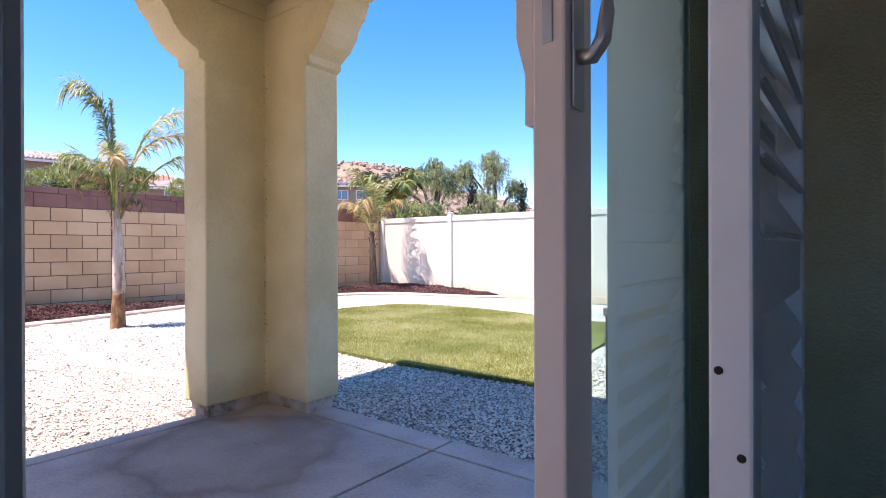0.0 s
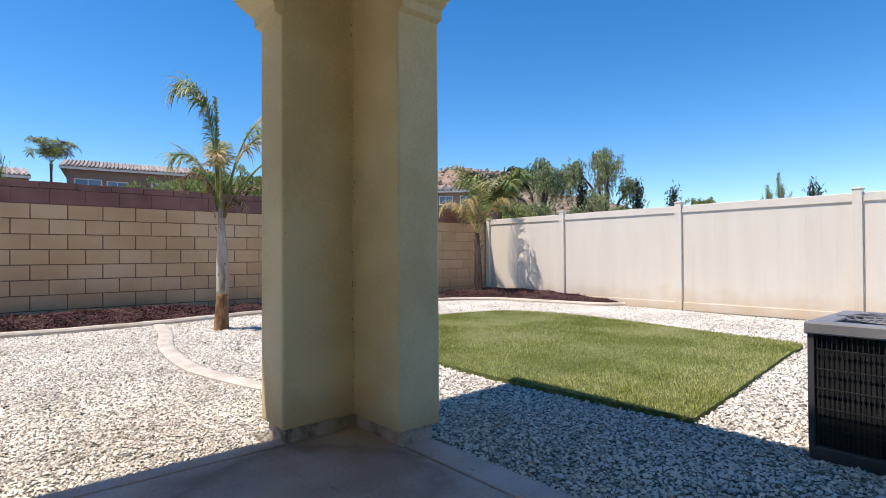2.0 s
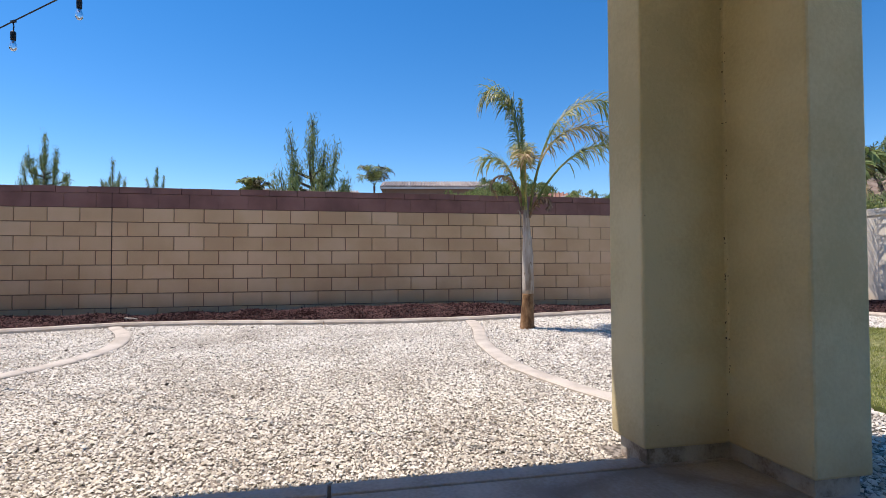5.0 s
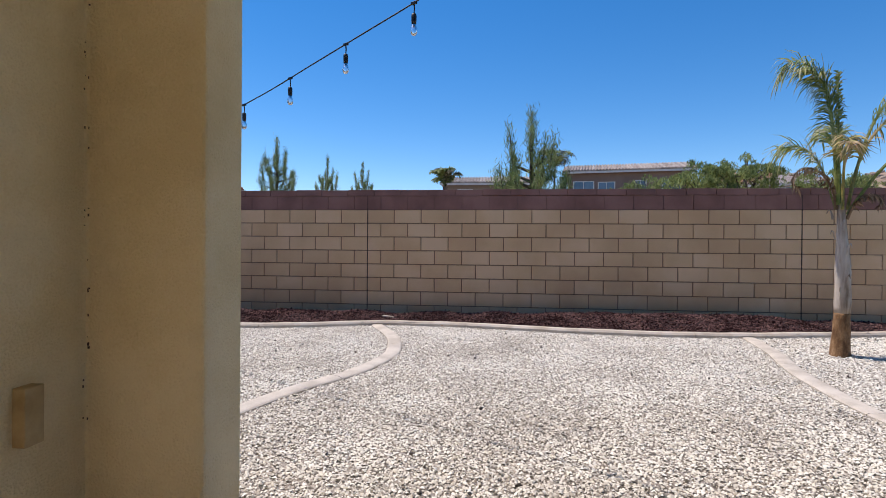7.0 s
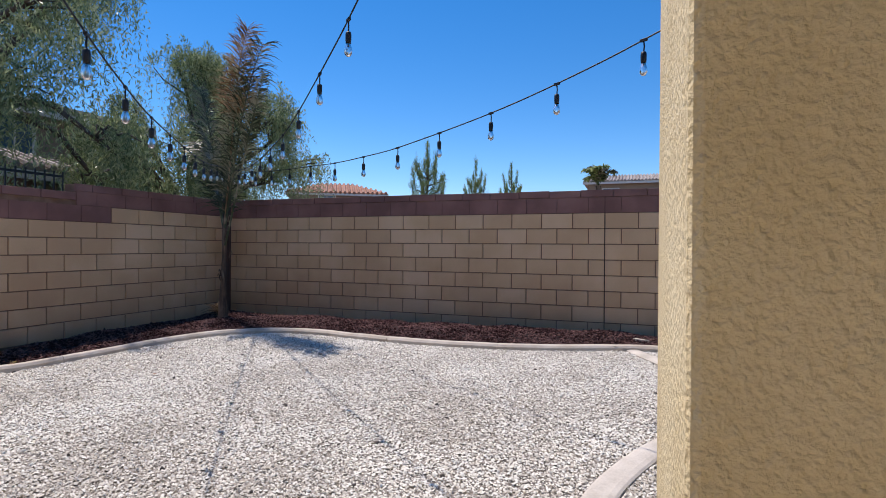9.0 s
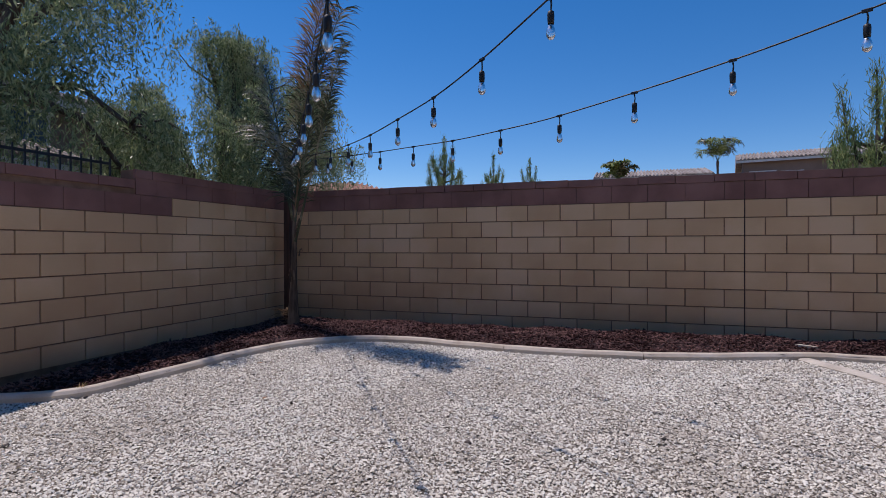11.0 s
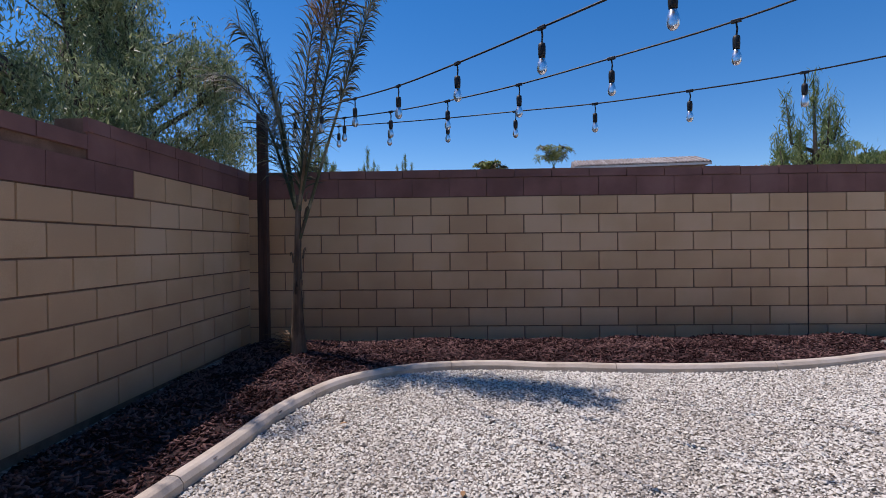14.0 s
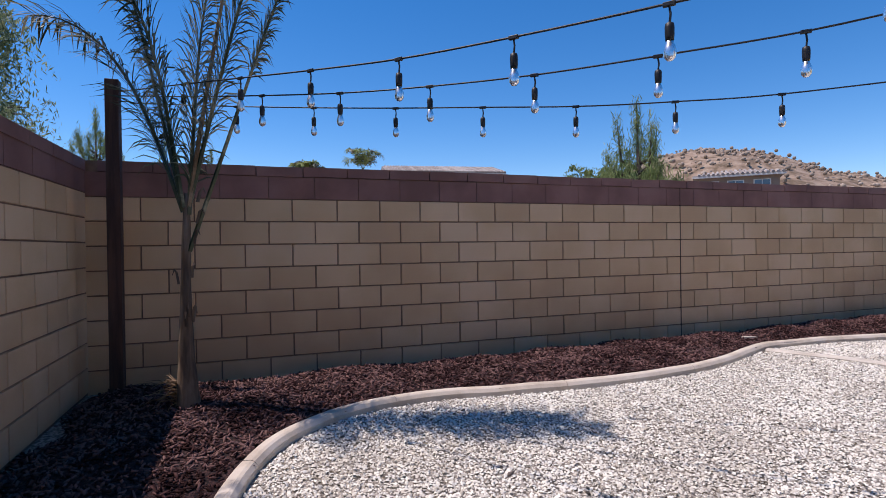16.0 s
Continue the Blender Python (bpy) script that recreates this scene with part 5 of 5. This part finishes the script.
# west side
pine("young pine with upswept bright shoots behind the wall", (-13.05, 0.17, 0.0), 4.05, 1.4, 31, leaves=12000, shoots=38, size=0.16)
pine("distant young pine tree", (-30.9, -13.6, 1.4), 5.8, 1.6, 32, size=0.25)
pine("distant young pine tree", at_bearing(-0.9, 0.6, -159.7, 34, 1.6), 4.9, 1.1, 33, size=0.22, leaves=6000)
pine("distant young pine tree", at_bearing(-0.9, 0.6, -163.3, 34, 1.6), 4.6, 1.0, 34, size=0.22, leaves=6000)
far_palm("distant palm with drooping dark fronds", at_bearing(-0.9, 0.6, 175.7, 69, 5.0), 5.8, 3.5, 41)
far_palm("distant palm with drooping dark fronds", at_bearing(-0.9, 0.6, -172.0, 35, 2.4), 2.6, 1.5, 42)
for i, (b, d, h, r) in enumerate(((167.5, 30, 4.2, 1.9), (163.0, 27, 4.0, 1.6), (160, 25, 4.3, 1.5), (152.5, 30, 3.9, 1.7), (-168, 42, 4.4, 1.4), (177.5, 40, 4.0, 1.3), (172.5, 33, 3.4, 1.2))):
    broad_tree("leafy green tree beyond the garden wall", at_bearing(-0.9, 0.6, b, d, 1.2), h, r, 50 + i, M_SHRUB, 7000, 0.17, 0.3, 0.1)
# north side
weeping_tree("pepper tree with a loose green crown beyond the fence", at_bearing(-0.28, 0.73, 129.2, 25, 0.4), 5.6, 2.0, 61, 16000, size=0.16, hang=1.0, bare=0.3, lobes=9)
weeping_tree("pepper tree with a loose green crown beyond the fence", at_bearing(-0.28, 0.73, 122.6, 26, 0.4), 5.8, 2.0, 62, 16000, size=0.16, hang=1.4, bare=0.3, lobes=9)
broad_tree("low green tree beyond the fence", at_bearing(-0.28, 0.73, 133.0, 21, 0.2), 3.6, 1.3, 63, M_SHRUB, 7000, 0.15, 0.4, 0.1)
far_palm("palm with feathery fronds beyond the fence", at_bearing(-0.28, 0.73, 133.6, 17, 0.0), 2.3, 1.8, 64)
for i, (b, h) in enumerate(((124.8, 4.2), (119.3, 3.9), (116.0, 3.6), (104.6, 3.4))):
    cypress("slim dark cypress beyond the fence", at_bearing(-0.28, 0.73, b, 26, 0.3), h, 0.45, 70 + i)
pine("distant young pine tree", at_bearing(-0.28, 0.73, 107.2, 27, 0.4), 3.9, 1.0, 75, size=0.2, leaves=5000)
broad_tree("low green tree beyond the fence", at_bearing(-0.28, 0.73, 113.6, 27, 0.4), 3.2, 1.0, 76, M_SHRUB, 2000, 0.2, 0.3, 0.08)


# ---- neighbouring houses ----
def house(label, at, rz, w, d, eave, ridge, wall_m, roof_m, windows, tiles=0, hip=True):
    """A stuccoed house: walls, tiled hip roof with eaves, framed windows on its +y face."""
    h = thing("house", label, "house", at=at, rz=rz)
    part("wall", box((-w / 2, -d / 2, -3.0), (w / 2, d / 2, eave)), wall_m, h)
    o = 0.5
    bm = bmesh.new()
    a = [bm.verts.new((x, y, eave - 0.05)) for x, y in ((-w / 2 - o, -d / 2 - o), (w / 2 + o, -d / 2 - o), (w / 2 + o, d / 2 + o), (-w / 2 - o, d / 2 + o))]
    b = [bm.verts.new((v.co.x, v.co.y, eave + 0.1)) for v in a]
    r = d * 0.35 if hip else -o
    c = [bm.verts.new((-w / 2 + r, 0, ridge)), bm.verts.new((w / 2 - r, 0, ridge))]
    for i in range(4):
        bm.faces.new((a[i], a[(i + 1) % 4], b[(i + 1) % 4], b[i]))
    bm.faces.new(a[::-1])
    bm.faces.new((b[0], b[1], c[1], c[0]))
    bm.faces.new((b[1], b[2], c[1]))
    bm.faces.new((b[2], b[3], c[0], c[1]))
    bm.faces.new((b[3], b[0], c[0]))
    rf = part("roof", bm, roof_m, h)
    part("fascia", box((-w / 2 - o - 0.02, d / 2 + o - 0.02, eave - 0.18), (w / 2 + o + 0.02, d / 2 + o + 0.03, eave + 0.02)), M_TRIM, h)
    if tiles:
        bm = bmesh.new()
        slope = Vector((0, d / 2 + o, eave + 0.1 - ridge))
        n = int((w + 2 * o) / tiles)
        for i in range(n):
            x = -w / 2 - o + (i + 0.5) * tiles
            cut = max(0.0, (abs(x) - (w / 2 - r)) / (r + o)) if hip else 0
            p0 = Vector((x, 0, ridge + 0.03)) + slope * cut
            p1 = Vector((x, 0, ridge + 0.03)) + slope * 1.02
            add_tube(bm, [p0, p0.lerp(p1, 0.5), p1], tiles * 0.33, 6)
        tagged(part("roof_tiles", bm, roof_m, rf), kind="stuff")
    for wx, wz, ww, wh in windows:
        win = part("window", box((wx - ww / 2 - 0.08, d / 2, wz - 0.08), (wx + ww / 2 + 0.08, d / 2 + 0.04, wz + wh + 0.08)), M_TRIM, h, "white framed window")
        for k in (-1, 1):
            part("pane", box((wx + k * ww / 4 - ww / 4 + 0.03, d / 2 + 0.03, wz), (wx + k * ww / 4 + ww / 4 - 0.03, d / 2 + 0.05, wz + wh)), M_WINDOW, win)
    return h


def face_to(p, q=(-1.5, -1.0)):
    """The turn that makes a thing's +y side look at q."""
    return math.degrees(math.atan2(q[1] - p[1], q[0] - p[0])) - 90


p = at_bearing(-0.9, 0.6, 168.8, 60, 3.5)
house("two-storey tan house with grey tile roof beyond the wall", p, face_to(p) + 4, 11.5, 9, 5.2, 6.5, M_HWALL2, M_TILE, [(4.2, 3.1, 1.9, 1.1), (2.0, 3.1, 1.5, 1.0), (-1.2, 3.4, 0.9, 0.8), (-4, 3.1, 1.6, 1.1)], tiles=0.3, hip=False)
p = at_bearing(-0.9, 0.6, -177.6, 58, 2.5)
house("two-storey tan house with clay tile roof beyond the wall", p, face_to(p), 9.2, 9, 4.9, 6.1, M_HWALL, M_TILE, [(-3.2, 3.3, 1.8, 1.1), (2.6, 3.3, 1.4, 1.0)], tiles=0.3, hip=False)
p = at_bearing(-0.9, 0.6, 157.5, 62, 2.8)
house("tan house with clay tile roof beyond the wall", p, face_to(p), 10, 9, 4.4, 6.0, M_HWALL, M_REDTILE, [(2.0, 2.8, 1.8, 1.1)], tiles=0.45)
p = at_bearing(-0.9, 0.6, -147.0, 60, 3.2)
house("low house with clay tile roof beyond the wall", p, face_to(p), 9, 8, 3.2, 4.6, M_HWALL, M_REDTILE, [(1.0, 2.0, 1.6, 1.0)], tiles=0.45)
p = at_bearing(-4.2, -7.25, 131.3, 68, 3.1)
house("two-storey house with pale tile roof below the hill", p, face_to(p, (-3, -4)), 7.5, 9, 5.1, 6.1, M_HWALL, M_TILE, [(-2.2, 3.6, 1.4, 0.9), (0.2, 3.6, 1.4, 0.9), (2.4, 3.6, 1.2, 0.9)], tiles=0.45)
p = at_bearing(-4.2, -7.25, 146.5, 60, 2.6)
house("tan gabled house below the hill", p, face_to(p, (-3, -4)), 6.0, 8, 4.2, 5.6, M_HWALL, M_TILE, [(0, 3.0, 1.4, 0.9)])
# the next-door house to the south: a two-storey part and a low tiled porch
p = (-10.6, -22.0, 0)
house("neighbour's two-storey tan house with barrel tile roof", p, 0, 9.2, 8, 4.95, 6.1, M_HWALL, M_TILE, [(-3.8, 3.45, 0.95, 1.2), (-1.0, 3.45, 0.95, 1.2)], tiles=0.3)
p = (-7.9, -17.4, 0)
house("neighbour's low porch with barrel tile roof", p, 0, 6.4, 4.4, 2.85, 3.8, M_HWALL2, M_TILE, [], tiles=0.26)
iron = thing("iron_fence", "black iron fence behind the block wall", "fence")
part("rail", box((-7.2, -9.62, 2.16), (-3.0, -9.59, 2.19)), M_IRON, iron)
part("rail", box((-7.2, -9.62, 1.5), (-3.0, -9.59, 1.53)), M_IRON, iron)
picket = None
for i in range(36):
    x = -7.2 + i * 0.12
    if picket is None:
        picket = part("picket", box((-0.008, -0.008, 0.0), (0.008, 0.008, 2.24)), M_IRON, iron)
    ob = picket if i == 0 else new("picket", picket.data)
    ob.parent = iron
    ob.location = (x, -9.605, 0.0)

# ---- the dry hill ----
bm = bmesh.new()
hc = Vector(at_bearing(-2.0, -3.0, 134.0, 170))
u = Vector((math.cos(radians(44)), math.sin(radians(44)), 0))
v = Vector((-u.y, u.x, 0))
N1, N2 = 70, 44
grid = []
for j in range(N2):
    row = []
    for i in range(N1):
        a, b = (i / (N1 - 1) - 0.5) * 2, (j / (N2 - 1) - 0.5) * 2
        q = hc + u * a * 75 + v * b * 70
        z = (24 * math.exp(-((a + 0.06) / 0.78) ** 2) + 3 * math.exp(-((a + 0.05) / 0.25) ** 2)) * max(0, 1 - b * b)
        z *= 1 + 0.1 * noise.noise(q * 0.05)
        z += 0.7 * noise.noise(q * 0.16) + 0.5 * noise.noise(q * 0.45)
        edge = max(abs(a), abs(b))
        row.append(bm.verts.new((q.x, q.y, z - 8 * max(0, edge - 0.85) * 6)))
    grid.append(row)
for r0, r1 in zip(grid, grid[1:]):
    for i in range(N1 - 1):
        bm.faces.new((r0[i], r0[i + 1], r1[i + 1], r1[i]))
tagged(link_mesh("hill", bm, M_HILL, smooth=True), "dry brown rocky hill under a clear sky", "hill", kind="structure")
rs2 = np.random.RandomState(5)
me = bpy.data.objects["hill"].data
co = np.zeros(len(me.vertices) * 3, np.float32)
me.vertices.foreach_get("co", co)
co = co.reshape(-1, 3)
co = co[co[:, 2] > 2.5]
pick = co[rs2.randint(0, len(co), 5000)] + rs2.normal(0, 1.2, (5000, 3)) * np.array([1, 1, 0.15])
tagged(many("hill_boulders", ICO_V, ICO_F, pick, turns(rs2, 5000, 0.5) * rs2.uniform(0.12, 0.6, 5000)[:, None, None], M_ROCK), "scattered boulders and scrub over the dry hill", "boulders", kind="stuff")

# ---- small things on the ground ----
rng = random.Random(9)
for x, y in ((-3.6, 5.1), (-2.9, 6.0), (-4.6, 5.2), (-6.6, -6.9), (-8.35, -1.2), (-5.7, -6.2)):
    bm = bmesh.new()
    a = rng.uniform(0, 6.28)
    pts = [(0, 0), (0.018, 0.011), (0.04, 0.009), (0.055, 0), (0.04, -0.01), (0.018, -0.012)]
    vs = [bm.verts.new((px, py, 0.006 * math.sin(px * 60))) for px, py in pts]
    vb = [bm.verts.new((w.co.x, w.co.y, w.co.z - 0.0015)) for w in vs]
    bm.faces.new(vs)
    bm.faces.new(vb[::-1])
    for i in range(6):
        bm.faces.new((vs[i], vb[i], vb[(i + 1) % 6], vs[(i + 1) % 6]))
    ob = tagged(link_mesh("dead_leaf", bm, M_LEAF), "curled brown dead leaf on the ground", "leaf", group="dead leaves")
    z = float(ground_z(np.float64(x), np.float64(y)))
    ob.matrix_world = pose(x, y, z + (0.06 if 3.9 < y < 7.5 else 0.022 if y > -6.5 and x > -7 else 0.03), 0, 0, math.degrees(a))

# a weed at a kerb joint and a pale scrap on the mulch
bm = bmesh.new()
wx, wy = -5.403, -7.665
wz = float(mulch_z(np.array([wx]), np.array([wy]))[0])
for i in range(16):
    a, l = rng.uniform(0, 6.28), rng.uniform(0.03, 0.075)
    base = Vector((wx + 0.008 * math.cos(a), wy + 0.008 * math.sin(a), wz - 0.01))
    lean = Vector((math.cos(a) * 0.5, math.sin(a) * 0.5, 1)).normalized()
    add_tube(bm, [base, base + lean * l * 0.6, base + lean * l + Vector((math.cos(a), math.sin(a), -0.3)) * 0.012], [0.0022, 0.0026, 0.0006], 4)
tagged(link_mesh("weed", bm, M_FROND_Y), "small yellow-green weed growing beside the kerb", "weed")
sx, sy = -8.648, -1.999
sz = float(mulch_z(np.array([sx]), np.array([sy]))[0])
scrap = prism([(-0.09, -0.012), (-0.03, -0.02), (0.06, -0.012), (0.1, 0.004), (0.04, 0.016), (-0.06, 0.014)], 2, -0.012, 0.012, 0.003)
ob = tagged(link_mesh("wood_scrap", scrap, M_CURB), "pale flat scrap lying on the bark mulch", "scrap")
ob.matrix_world = pose(sx, sy, sz + 0.016, 4, 3, 70)
